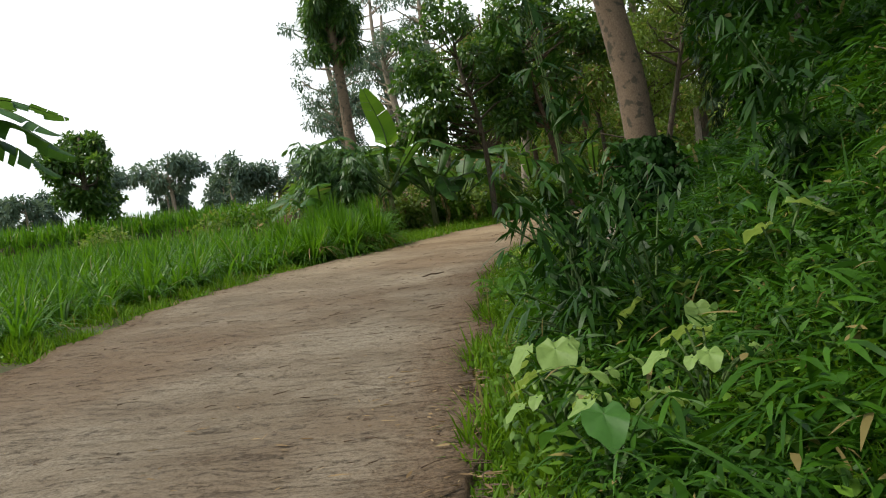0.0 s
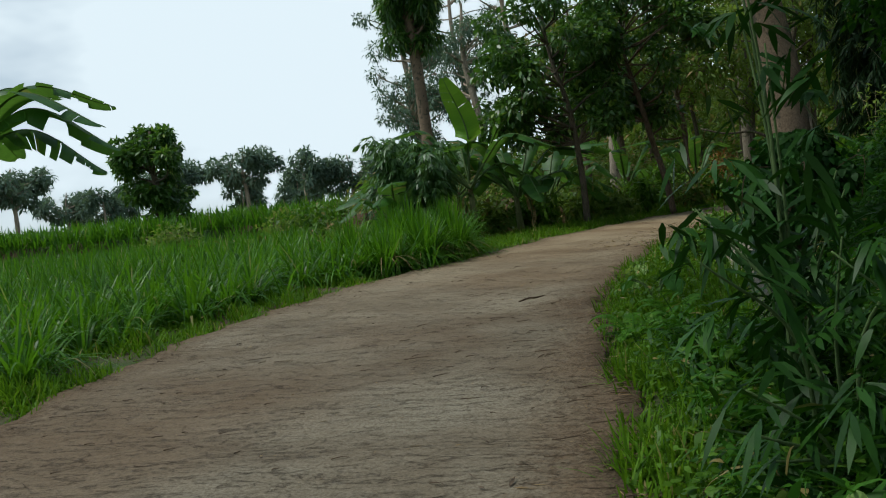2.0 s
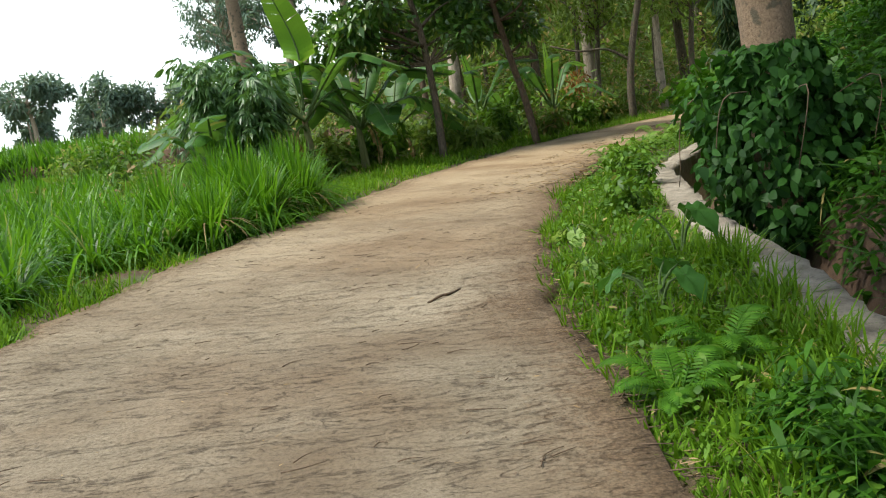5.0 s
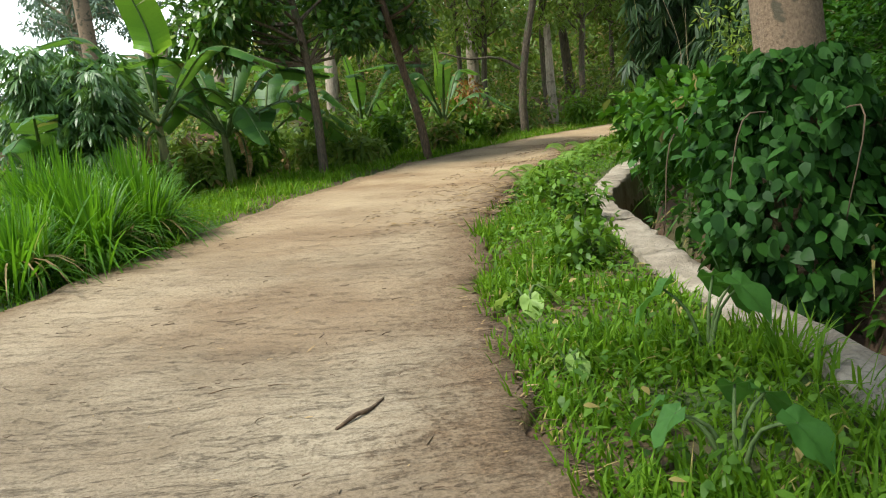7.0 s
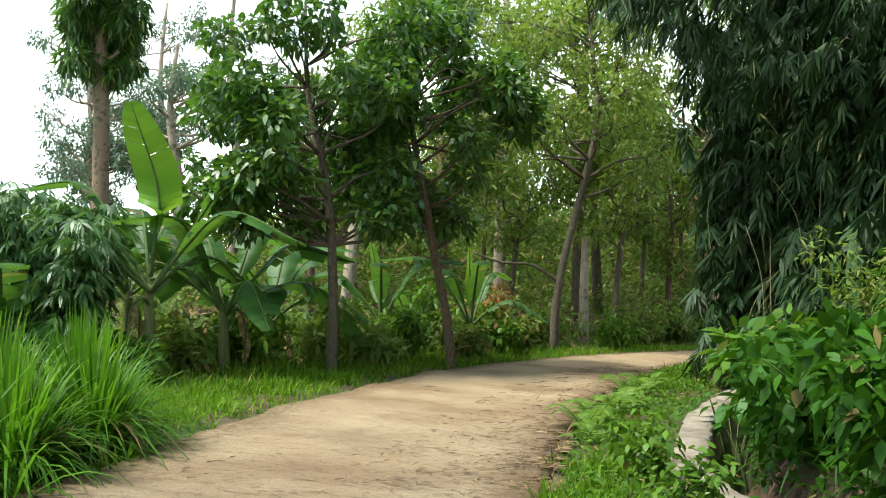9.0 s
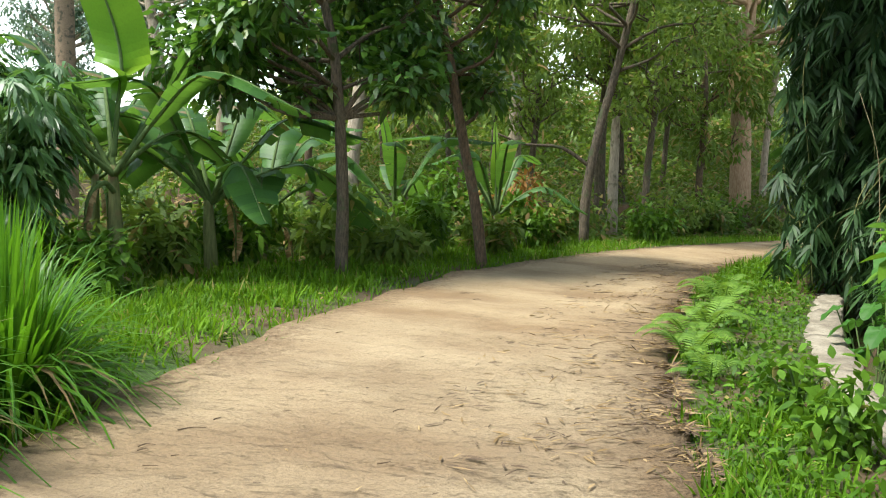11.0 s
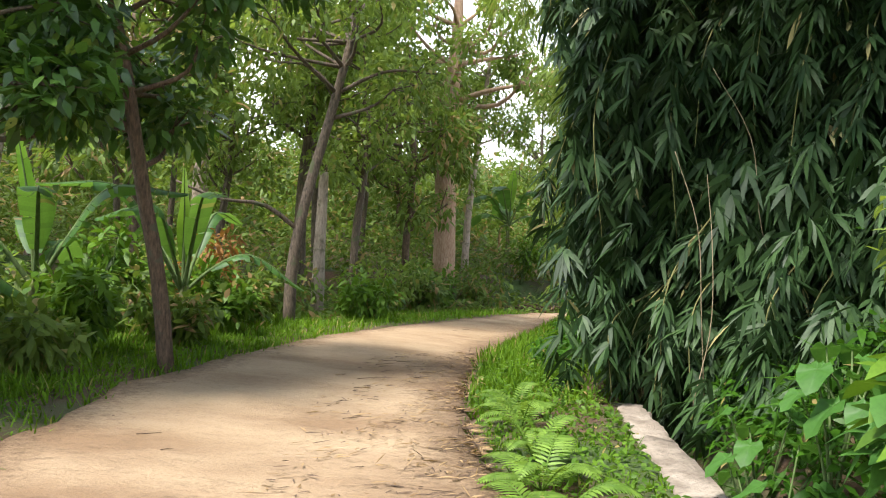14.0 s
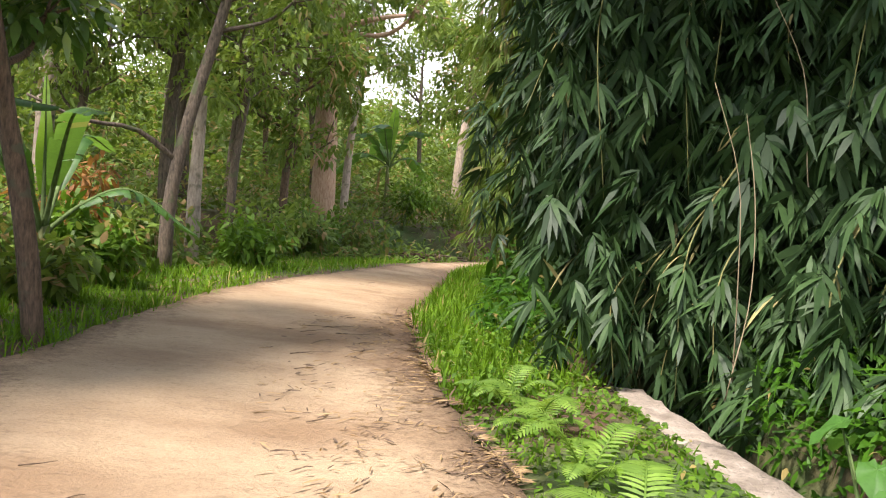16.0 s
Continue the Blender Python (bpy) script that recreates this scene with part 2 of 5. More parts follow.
TARO = leaf_material("taro_leaf", (0.028, 0.095, 0.018), (0.085, 0.21, 0.035), 0.45, 0.3, gloss=0.2)
CASSAVA = leaf_material("cassava_leaf", (0.025, 0.075, 0.018), (0.12, 0.23, 0.06), 0.4, 0.3, gloss=0.5)
PALE_LEAF = leaf_material("pale_leaf", (0.14, 0.28, 0.04), (0.34, 0.46, 0.14), 0.5, 0.35)
FERN = leaf_material("fern_leaf", (0.055, 0.13, 0.014), (0.21, 0.35, 0.05), 0.55, 0.35)
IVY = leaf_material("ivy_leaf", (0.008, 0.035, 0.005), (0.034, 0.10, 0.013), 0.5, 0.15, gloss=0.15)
BARK_DARK = bark_material("dark_bark", (0.04, 0.031, 0.02), (0.17, 0.13, 0.085), (0.08, 0.09, 0.04), 0.42, 9.0)
BARK_RED = bark_material("reddish_bark", (0.05, 0.034, 0.02), (0.19, 0.125, 0.075), (0.10, 0.095, 0.055), 0.4, 9.0)
BARK_PALE = bark_material("pale_bark", (0.22, 0.17, 0.12), (0.46, 0.38, 0.28), (0.13, 0.12, 0.07), 0.42)
BARK_SPOT = bark_material("blotched_bark", (0.13, 0.085, 0.05), (0.30, 0.21, 0.13), (0.09, 0.075, 0.045), 0.45, 16.0, 0.7)
BARK_TAN = bark_material("flaking_tan_bark", (0.26, 0.16, 0.09), (0.48, 0.33, 0.21), (0.16, 0.12, 0.07), 0.35)
STEM = bark_material("banana_stem_skin", (0.08, 0.09, 0.03), (0.20, 0.22, 0.08), (0.16, 0.11, 0.05), 0.45, 5.0, 0.15)
CULM = bark_material("bamboo_culm_skin", (0.10, 0.12, 0.03), (0.30, 0.27, 0.10), None, 0.4, 5.0, 0.1)
VINE = bark_material("dry_vine_skin", (0.20, 0.16, 0.09), (0.38, 0.30, 0.18), None, 0.4, 5.0, 0.1)
STALK = bark_material("green_stalk_skin", (0.05, 0.09, 0.02), (0.12, 0.18, 0.05), None, 0.4, 5.0, 0.2)
TWIG = bark_material("dead_twig_bark", (0.05, 0.032, 0.018), (0.16, 0.105, 0.06))

# ---- tools ----
rng = np.random.default_rng(7)


def unit(v):
    return v / np.maximum(np.linalg.norm(v, axis=-1, keepdims=True), 1e-9)


class Soup:
    """Collects corners and four-sided faces for one mesh."""

    def __init__(self):
        self.v, self.q, self.n = [], [], 0

    def add(self, v, q):
        self.v.append(np.asarray(v, float).reshape(-1, 3))
        self.q.append(np.asarray(q, int).reshape(-1, 4) + self.n)
        self.n += len(self.v[-1])
        return self

    def data(self, name, mat, smooth=False):
        v, q = np.concatenate(self.v), np.concatenate(self.q)
        me = bpy.data.meshes.new(name)
        me.vertices.add(len(v))
        me.vertices.foreach_set("co", v.ravel())
        me.loops.add(q.size)
        me.loops.foreach_set("vertex_index", q.ravel())
        me.polygons.add(len(q))
        me.polygons.foreach_set("loop_start", np.arange(0, q.size, 4))
        if smooth:
            me.polygons.foreach_set("use_smooth", np.ones(len(q), bool))
        me.materials.append(mat)
        me.update(calc_edges=True)
        me.validate()
        return me


def thing(name, label, category, at=(0, 0, 0), turn=0.0, group="", kind=""):
    ob = new(name)
    ob.matrix_basis = pose(*at, 0, 0, turn)
    return tagged(ob, label, category, group, kind)


def part(name, soup, mat, parent, label="", smooth=False):
    ob = new(name, soup.data(name, mat, smooth))
    ob.parent = parent
    if label:
        tagged(ob, label)
    return ob


def stuff(name, soup, mat, label, category):
    return tagged(new(name, soup.data(name, mat)), label, category, kind="stuff")


def blades(soup, base, way, up, length, width, bend=0.2, profile=(0.15, 1.0, 0.05), fold=0.0, sag=(0, 0, -1)):
    """Leaves or grass: from each base along its way, bending down; profile: the width at even stations; fold raises the rims."""
    base, way = np.asarray(base, float), unit(np.asarray(way, float))
    n, k = len(base), len(profile)
    length, width, bend = (np.broadcast_to(np.asarray(a, float), (n,))[:, None, None] for a in (length, width, bend))
    side = unit(np.cross(way, up))
    nor = np.cross(side, way)
    s = np.linspace(0, 1, k)[None, :, None]
    mid = base[:, None] + way[:, None] * length * s + np.asarray(sag, float) * bend * length * s * s
    off = side[:, None] * width * 0.5 * np.asarray(profile)[None, :, None]
    rise = nor[:, None] * width * fold * np.asarray(profile)[None, :, None]
    v = np.stack([mid - off + rise, mid + off - rise * 0.3], 2).reshape(-1, 3)
    i = (np.arange(n)[:, None] * 2 * k + np.arange(k - 1)[None] * 2).ravel()
    soup.add(v, np.stack([i, i + 1, i + 3, i + 2], 1))


def rand_dirs(n):
    return unit(rng.normal(size=(n, 3)))


def tube(soup, pts, radii, sides=8, knob=0.0):
    """A tapered round limb along the points."""
    pts = np.asarray(pts, float)
    m = len(pts)
    radii = np.broadcast_to(np.asarray(radii, float), (m,)) if np.ndim(radii) == 0 or len(radii) == m else np.interp(np.linspace(0, 1, m), np.linspace(0, 1, len(radii)), radii)
    d = unit(np.gradient(pts, axis=0))
    ref = np.where(np.abs(d[:, 2:3]) > 0.9, np.array([[1.0, 0, 0]]), np.array([[0, 0, 1.0]]))
    if np.abs(d[:, 2]).mean() > 0.6:
        ref = np.tile([[1.0, 0, 0]], (m, 1))
    a = unit(np.cross(d, ref))
    b = np.cross(d, a)
    th = np.linspace(0, 2 * np.pi, sides, endpoint=False)
    r = radii[:, None] * (1 + knob * rng.normal(size=(m, sides)))
    v = pts[:, None] + r[..., None] * (np.cos(th)[None, :, None] * a[:, None] + np.sin(th)[None, :, None] * b[:, None])
    i, j = np.meshgrid(np.arange(m - 1), np.arange(sides), indexing="ij")
    j2 = (j + 1) % sides
    q = np.stack([i * sides + j, i * sides + j2, (i + 1) * sides + j2, (i + 1) * sides + j], -1).reshape(-1, 4)
    v = np.concatenate([v.reshape(-1, 3), pts[-1:], pts[:1]])
    e, top, low = (m - 1) * sides, m * sides, m * sides + 1
    jj = np.arange(0, sides, 2)
    caps = np.stack([np.full_like(jj, top), e + jj, e + (jj + 1) % sides, e + (jj + 2) % sides], 1)
    caps0 = np.stack([np.full_like(jj, low), (jj + 2) % sides, (jj + 1) % sides, jj], 1)
    soup.add(v, np.concatenate([q, caps, caps0]))


def curve(points, n=12):
    """A smooth line of n points through the given ones."""
    p = np.asarray(points, float)
    t = np.concatenate([[0], np.cumsum(np.linalg.norm(np.diff(p, axis=0), axis=1))])
    g = np.gradient(p, t, axis=0)
    out = []
    for u in np.linspace(0, t[-1], n):
        i = min(np.searchsorted(t, u, side="right") - 1, len(p) - 2)
        h = t[i + 1] - t[i]
        s = (u - t[i]) / h
        out.append((2 * s**3 - 3 * s**2 + 1) * p[i] + (s**3 - 2 * s**2 + s) * h * g[i] + (-2 * s**3 + 3 * s**2) * p[i + 1] + (s**3 - s**2) * h * g[i + 1])
    return np.array(out)


# ---- the lie of the land ----
LY, LX = np.array([(-40, -4.6), (8, -4.3), (10.5, -4.15), (12, -3.95), (14, -3.45), (16, -2.7), (18, -1.6), (20, -0.6), (22, 0.5), (24, 1.9),
                   (26, 3.15), (28, 5.25), (30, 7.4), (32, 10.4), (34, 13.7), (36, 17.2), (38, 22.5), (39.5, 30), (40.5, 45), (41, 90)]).T
RY, RX = np.array([(-40, 0.5), (0, 0.2), (4, 0.02), (6, 0.05), (8, 0.25), (11, 0.4), (12.3, 0.57), (13.2, 0.68), (15.1, 1.22), (17, 1.8), (18.4, 2.4),
                   (20, 3.2), (21.4, 4.05), (23.8, 5.55), (26, 7.3), (28, 9.1), (30.5, 12.1), (34, 16.2), (35.6, 18.8), (36.6, 24), (37.3, 32), (38, 48), (38.3, 90)]).T
WALL = np.array([(1.45, 9.0), (1.83, 10.9), (2.02, 11.6), (2.25, 13.0), (2.42, 14.1), (2.8, 15.4), (3.5, 18.05), (5.37, 20.95), (6.45, 22.3), (7.75, 23.85)])
WALL_RISE = np.array([0.10, 0.10, 0.10, 0.09, 0.08, 0.08, 0.07, 0.06, 0.05, 0.06])



def x_left(y):
    return np.interp(y, LY, LX)


def x_right(y):
    return np.interp(y, RY, RX)


def road_z(x, y):
    x, y = np.clip(x, -30, 35), np.clip(y, -20, 70)
    return 0.0616 - 0.0315 * x + 0.0546 * y - 0.000274 * y * y


def smooth(a, lo, hi):
    s = np.clip((a - lo) / (hi - lo), 0, 1)
    return s * s * (3 - 2 * s)


def wobble(x, y, f):
    return np.sin(x * f + 1.3) * np.cos(y * f * 1.17 + 0.4) + 0.5 * np.sin(x * f * 2.3 + y * f * 1.9)


def land_z(x, y):
    """The height of the ground sheet, under and beside the lane."""
    x, y = np.asarray(x, float), np.asarray(y, float)
    xl, xr = x_left(y), x_right(y)
    dl, dr = np.maximum(xl - x, 0), np.maximum(x - xr, 0)
    steep = 1 - 0.3 * smooth(y, 14, 20)
    dl, dr = dl * steep, dr * steep
    z = road_z(np.clip(x, xl, xr), y) - 0.07
    z = z + 0.05 * smooth(dl, 0.05, 0.4) - 0.06 * smooth(dl, 0.6, 3) - 0.06 * smooth(dl, 3, 9) + 0.035 * np.clip(dl - 12, 0, 110)
    z = z + 0.05 * smooth(dr, 0.05, 0.4)
    xw = np.interp(y, WALL[:, 1], WALL[:, 0])
    by_wall = smooth(y, 8.3, 9.3) * (1 - smooth(y, 23.6, 24.6))
    foot = (1 - by_wall) * (xr + 1.0 + 0.5 * smooth(y, 24, 26)) + by_wall * (xw + 0.75)
    z = z - by_wall * 0.85 * smooth(x - xw, 0.05, 0.3) * (1 - smooth(x - xw, 0.6, 0.95))
    rise = np.maximum(x - foot, 0) * steep
    z = z + 2.8 * (1 - np.exp(-(rise / 3.2) ** 1.3)) + 0.12 * np.clip(rise, 0, 40)
    z = z + 6.0 * smooth(y + 0.25 * x, 46, 84) * smooth(x, -4, 10) * smooth(dl, 2, 8)
    far = smooth(np.maximum(dl, dr), 0.8, 6)
    return z + 0.07 * far * wobble(x, y, 0.8) + 0.5 * smooth(np.hypot(x, y - 20), 50, 140) * wobble(x, y, 0.05)


def lines(lo, hi, step, reach, grow=1.22):
    core = list(np.arange(lo, hi + step / 2, step))
    out, d = [], step
    while (out[-1] if out else 0) < reach:
        d *= grow
        out.append((out[-1] if out else 0) + d)
    return np.array([lo - o for o in reversed(out)] + core + [hi + o for o in out])


def sheet(gx, gy, z):
    v = np.stack([np.broadcast_to(gx[:, None], z.shape), np.broadcast_to(gy[None], z.shape), z], -1).reshape(-1, 3)
    nx, ny = z.shape
    i, j = np.meshgrid(np.arange(nx - 1), np.arange(ny - 1), indexing="ij")
    a = i * ny + j
    return v, np.stack([a, a + ny, a + ny + 1, a + 1], -1).reshape(-1, 4)


gx, gy = lines(-12, 26, 0.22, 1800), lines(-6, 46, 0.3, 1800)
GX, GY = np.meshgrid(gx, gy, indexing="ij")
s = Soup()
s.add(*sheet(gx, gy, land_z(GX, GY)))
tagged(new("ground", s.data("ground", GROUND, True)), "brown earth with low weeds beside the lane and over the hillside", "ground", kind="structure")


def build_road():
    ys = np.arange(-14, 41.0, 0.2)
    cols = np.linspace(0, 1, 25)
    rag = (0.05 * np.sin(ys * 3.1) + 0.04 * np.sin(ys * 5.7 + 1)) * (1 - 0.6 * smooth(ys, 15, 22)) + 0.02 * rng.normal(size=len(ys))
    rag2 = (0.07 * np.sin(ys * 2.3 + 2) + 0.05 * np.sin(ys * 6.1)) * (1 - 0.5 * smooth(ys, 15, 22)) + 0.03 * rng.normal(size=len(ys))
    l, r = x_left(ys) + rag, x_right(ys) + rag2
    x = l[:, None] + (r - l)[:, None] * cols[None]
    y = np.broadcast_to(ys[:, None], x.shape)
    z = road_z(x, y) + 0.012 * wobble(x, y, 1.7) + 0.004 * rng.normal(size=x.shape)
    low = z - 0.16
    x = np.concatenate([x[:, :1] - 0.03, x, x[:, -1:] + 0.03], 1)
    z = np.concatenate([low[:, :1], z, low[:, -1:]], 1)
    y = np.concatenate([y[:, :1], y, y[:, -1:]], 1)
    v = np.stack([x, y, z], -1).reshape(-1, 3)
    n, m = x.shape
    i, j = np.meshgrid(np.arange(n - 1), np.arange(m - 1), indexing="ij")
    a = i * m + j
    q = np.stack([a, a + 1, a + m + 1, a + m], -1).reshape(-1, 4)
    so = Soup().add(v, q)
    me = so.data("road", ROAD, True)
    # the brushing runs across the lane: along-lane distance goes into the second coordinate
    mid = np.stack([(x_left(ys) + x_right(ys)) / 2, ys], 1)
    along = np.concatenate([[0], np.cumsum(np.linalg.norm(np.diff(mid, axis=0), axis=1))])
    tang = unit(np.gradient(mid, axis=0))
    rel = np.stack([x - mid[:, :1], y - mid[:, 1:]], -1)
    u = rel[..., 0] * tang[:, 1:] - rel[..., 1] * tang[:, :1]
    w = along[:, None] + rel[..., 0] * tang[:, :1] + rel[..., 1] * tang[:, 1:]
    uv = np.stack([u, w], -1).reshape(-1, 2)
    lay = me.uv_layers.new(name="lane")
    idx = np.zeros(len(me.loops), int)
    me.loops.foreach_get("vertex_index", idx)
    lay.data.foreach_set("uv", uv[idx].ravel())
    # distance from each rim of the lane
    across = np.stack([x - l[:, None], r[:, None] - x], -1) * tang[:, None, 1:]
    me.uv_layers.new(name="rim").data.foreach_set("uv", across.reshape(-1, 2)[idx].ravel())
    return tagged(new("road", me), "narrow grey-brown brushed concrete lane, earth-stained, climbing through greenery", "road", kind="structure")


build_road()

# ---- the low wall along the ditch ----


def build_wall():
    """Straight lengths of plastered stone wall with a square coping, a sharp corner where the lane bends away."""
    legs = [(0, 3, 2), (3, 6, 3), (6, 9, 4)]
    w = thing("low_wall", "low weathered mortar and stone wall beside a dark ditch", "wall", kind="structure")
    prof = [(-0.175, -0.75), (-0.18, -0.022), (-0.165, -0.004), (-0.06, 0.004), (0.06, 0.0), (0.165, -0.006), (0.18, -0.03), (0.175, -1.3)]
    o, h = np.array([c[0] for c in prof]), np.array([c[1] for c in prof])
    dist = np.concatenate([[0], np.cumsum(np.linalg.norm(np.diff(WALL, axis=0), axis=1))])
    for i0, i1, pieces in legs:
        a0, a1 = dist[i0] - (0.12 if i0 == 6 else 0), dist[i1] + (0.16 if i1 == 6 else 0)
        stops = np.linspace(a0, a1, pieces + 1) + np.concatenate([[0], rng.uniform(-0.15, 0.15, pieces - 1), [0]])
        for a, b in zip(stops, stops[1:]):
            n = max(4, int((b - a) / 0.14))
            u = np.linspace(a + 0.004, b - 0.004, n)
            p = np.stack([np.interp(u, dist, WALL[:, 0]), np.interp(u, dist, WALL[:, 1])], 1)
            if i0 == 6 and a == stops[0] or i1 == 6 and b == stops[-1]:
                d = unit(WALL[i0 + 1] - WALL[i0]) if i0 == 6 else unit(WALL[6] - WALL[5])
                p = WALL[6] + (u - dist[6])[:, None] * d
            t = unit(np.gradient(p, axis=0))
            nrm = np.stack([t[:, 1], -t[:, 0]], 1)
            z = road_z(p[:, 0], p[:, 1]) + np.interp(u, dist, WALL_RISE) + rng.normal() * 0.008 + (0.004 if i0 == 6 else 0)
            chip = rng.normal(size=(n, len(prof))) * 0.006
            chip[:, 1:3] += np.where(rng.random((n, 1)) < 0.3, 0.05, 0.0)
            chip[:, 5:7] -= np.where(rng.random((n, 1)) < 0.2, 0.03, 0.0)
            xy = p[:, None] + nrm[:, None] * (o[None, :, None] + chip[..., None])
            zz = z[:, None] + h[None] + rng.normal(size=chip.shape) * 0.009
            v = np.concatenate([xy, zz[..., None]], -1)
            m = len(prof)
            i, j = np.meshgrid(np.arange(n - 1), np.arange(m - 1), indexing="ij")
            k = i * m + j
            e = (n - 1) * m
            ends = np.array([[0, 7, 6, 1], [1, 6, 5, 2], [2, 5, 4, 3], [e + 0, e + 1, e + 6, e + 7], [e + 1, e + 2, e + 5, e + 6], [e + 2, e + 3, e + 4, e + 5]])
            part("stone", Soup().add(v.reshape(-1, 3), np.concatenate([np.stack([k, k + 1, k + m + 1, k + m], -1).reshape(-1, 4), ends])), STONE, w)
    return w


build_wall()

# ---- kinds of plants ----


def heart(soup, at, way, up, size, droop=0.25, wave=0.09):
    """One heart-shaped leaf blade: its stalk joins near the notch."""
    way = unit(np.asarray(way, float))
    side = unit(np.cross(way, up))
    nor = np.cross(side, way)
    th = np.linspace(-np.pi, np.pi, 17)
    r = 0.62 * (1 - 0.42 * np.cos(th + np.pi) * 0.9) * (1 + 0.25 * np.exp(-(th / 0.35) ** 2)) * (1 - 0.4 * np.exp(-((np.abs(th) - np.pi) / 0.3) ** 2))
    rings = [0.02, 0.5, 1.0]
    v = []
    for f in rings:
        a, b = r * f * np.cos(th), r * f * np.sin(th) * 0.8
        lift = 0.12 * np.abs(b) - droop * np.maximum(a, 0) ** 2 + wave * f * np.sin(th * 5)
        v.append(np.asarray(at)[None] + size * (way[None] * a[:, None] + side[None] * b[:, None] + nor[None] * lift[:, None]))
    m = len(th)
    q = [[k * m + j, k * m + j + 1, (k + 1) * m + j + 1, (k + 1) * m + j] for k in range(2) for j in range(m - 1)]
    soup.add(np.concatenate(v), q)


def taro(at, sizes, height, label, mat=TARO, spread_out=0.5, group="taro plants", turn=0.0, dip=-0.75):
    p = thing("taro_plant", label, "plant", at, turn, group)
    for i, size in enumerate(sizes):
        a = i * 2.4 + rng.uniform(-0.4, 0.4)
        out = np.array([np.cos(a), np.sin(a), 0])
        top = out * spread_out * rng.uniform(0.5, 1) + np.array([0, 0, height * rng.uniform(0.7, 1.1)])
        so = Soup()
        heart(so, top, unit(out + np.array([0, 0, dip])), np.array([0, 0, 1.0]) + out * 0.3, size * rng.uniform(0.85, 1.1))
        lf = part("leaf", so, mat, p, smooth=True)
        so = Soup()
        tube(so, curve([(0, 0, -0.05), tuple(top * 0.55 + np.array([0, 0, 0.1])), tuple(top)], 7), [0.014, 0.006], 6)
        part("stalk", so, STALK, p, "slim green leaf stalk", True)
    return p


def fern(at, fronds, length, label, group="ferns", turn=0.0, mat=FERN):
    p = thing("fern", label, "fern", at, turn, group)
    for i in range(fronds):
        a = 2 * np.pi * i / fronds + rng.uniform(-0.3, 0.3)
        L = length * rng.uniform(0.75, 1.1)
        out = np.array([np.cos(a), np.sin(a), 0])
        rise = rng.uniform(0.7, 2.0)
        u = np.linspace(0, 1, 26)[:, None]
        mid = out * L * (u * 0.9) + np.array([0, 0, 1.0]) * L * (rise * u - (rise * 0.72 + 0.05) * u ** 2.1)
        d = unit(np.gradient(mid, axis=0))
        sd = unit(np.cross(d, [0, 0, 1]))
        so = Soup()
        env = (np.sin(np.pi * np.clip(u[:, 0] * 0.92 + 0.10, 0, 1)) ** 0.8) * 0.24 * L
        for sgn in (-1, 1):
            k = slice(3, 26)
            blades(so, mid[k], sd[k] * sgn + d[k] * 0.45, np.cross(sd, d)[k], env[k] + 0.01, 0.034 * L + 0 * env[k], 0.18, (0.6, 1.0, 0.75, 0.1), 0.05)
        tube(so, mid[::3], [0.008, 0.003], 4)
        part("frond", so, mat, p)
    return p


def banana_leaf(p, base, top, tip, width, mat, label="", torn=0.35, hang=0.5):
    """A leaf on its stalk: an arched midrib, the blade in strips, torn here and there."""
    rib = curve([base, tuple((np.array(base) + np.array(top)) / 2 + np.array([0, 0, 0.08])), top, tip], 34)
    d = unit(np.gradient(rib, axis=0))
    sd = unit(np.cross(d, [0.05, 0.03, 1.0]))
    nr = np.cross(sd, d)
    start = 8
    u = np.linspace(0, 1, 34 - start)
    env = width * 0.5 * np.clip(np.sin(np.pi * np.clip(u * 0.93 + 0.05, 0, 1)), 0.05, 1) ** 0.55
    so = Soup()
    for sgn in (-1, 1):
        ang, gap = hang * rng.uniform(0.3, 0.9), 0.0
        for k in range(len(u) - 1):
            if rng.random() < torn:
                ang, gap = hang * rng.uniform(0.1, 1.5), 0.12
            else:
                gap = 0.0
            i = start + k
            a, b = rib[i] + (rib[i + 1] - rib[i]) * gap, rib[i + 1]
            cols = []
            for f in (0.0, 0.35, 0.75, 1.0):
                drop = 0.12 * f - np.sin(ang) * f ** 1.7
                for q, w, e in ((a, env[k], i), (b, env[k + 1], i + 1)):
                    cols.append(q + sd[e] * sgn * w * f * (1 - 0.35 * np.sin(ang) * f) + nr[e] * w * drop + d[e] * w * 0.25 * f)
            so.add(cols, [[0, 1, 3, 2], [2, 3, 5, 4], [4, 5, 7, 6]])
    lf = part("leaf", so, mat, p, label)
    so = Soup()
    tube(so, rib, [0.035, 0.022, 0.006], 6)
    part("midrib", so, STALK, lf)
    return lf


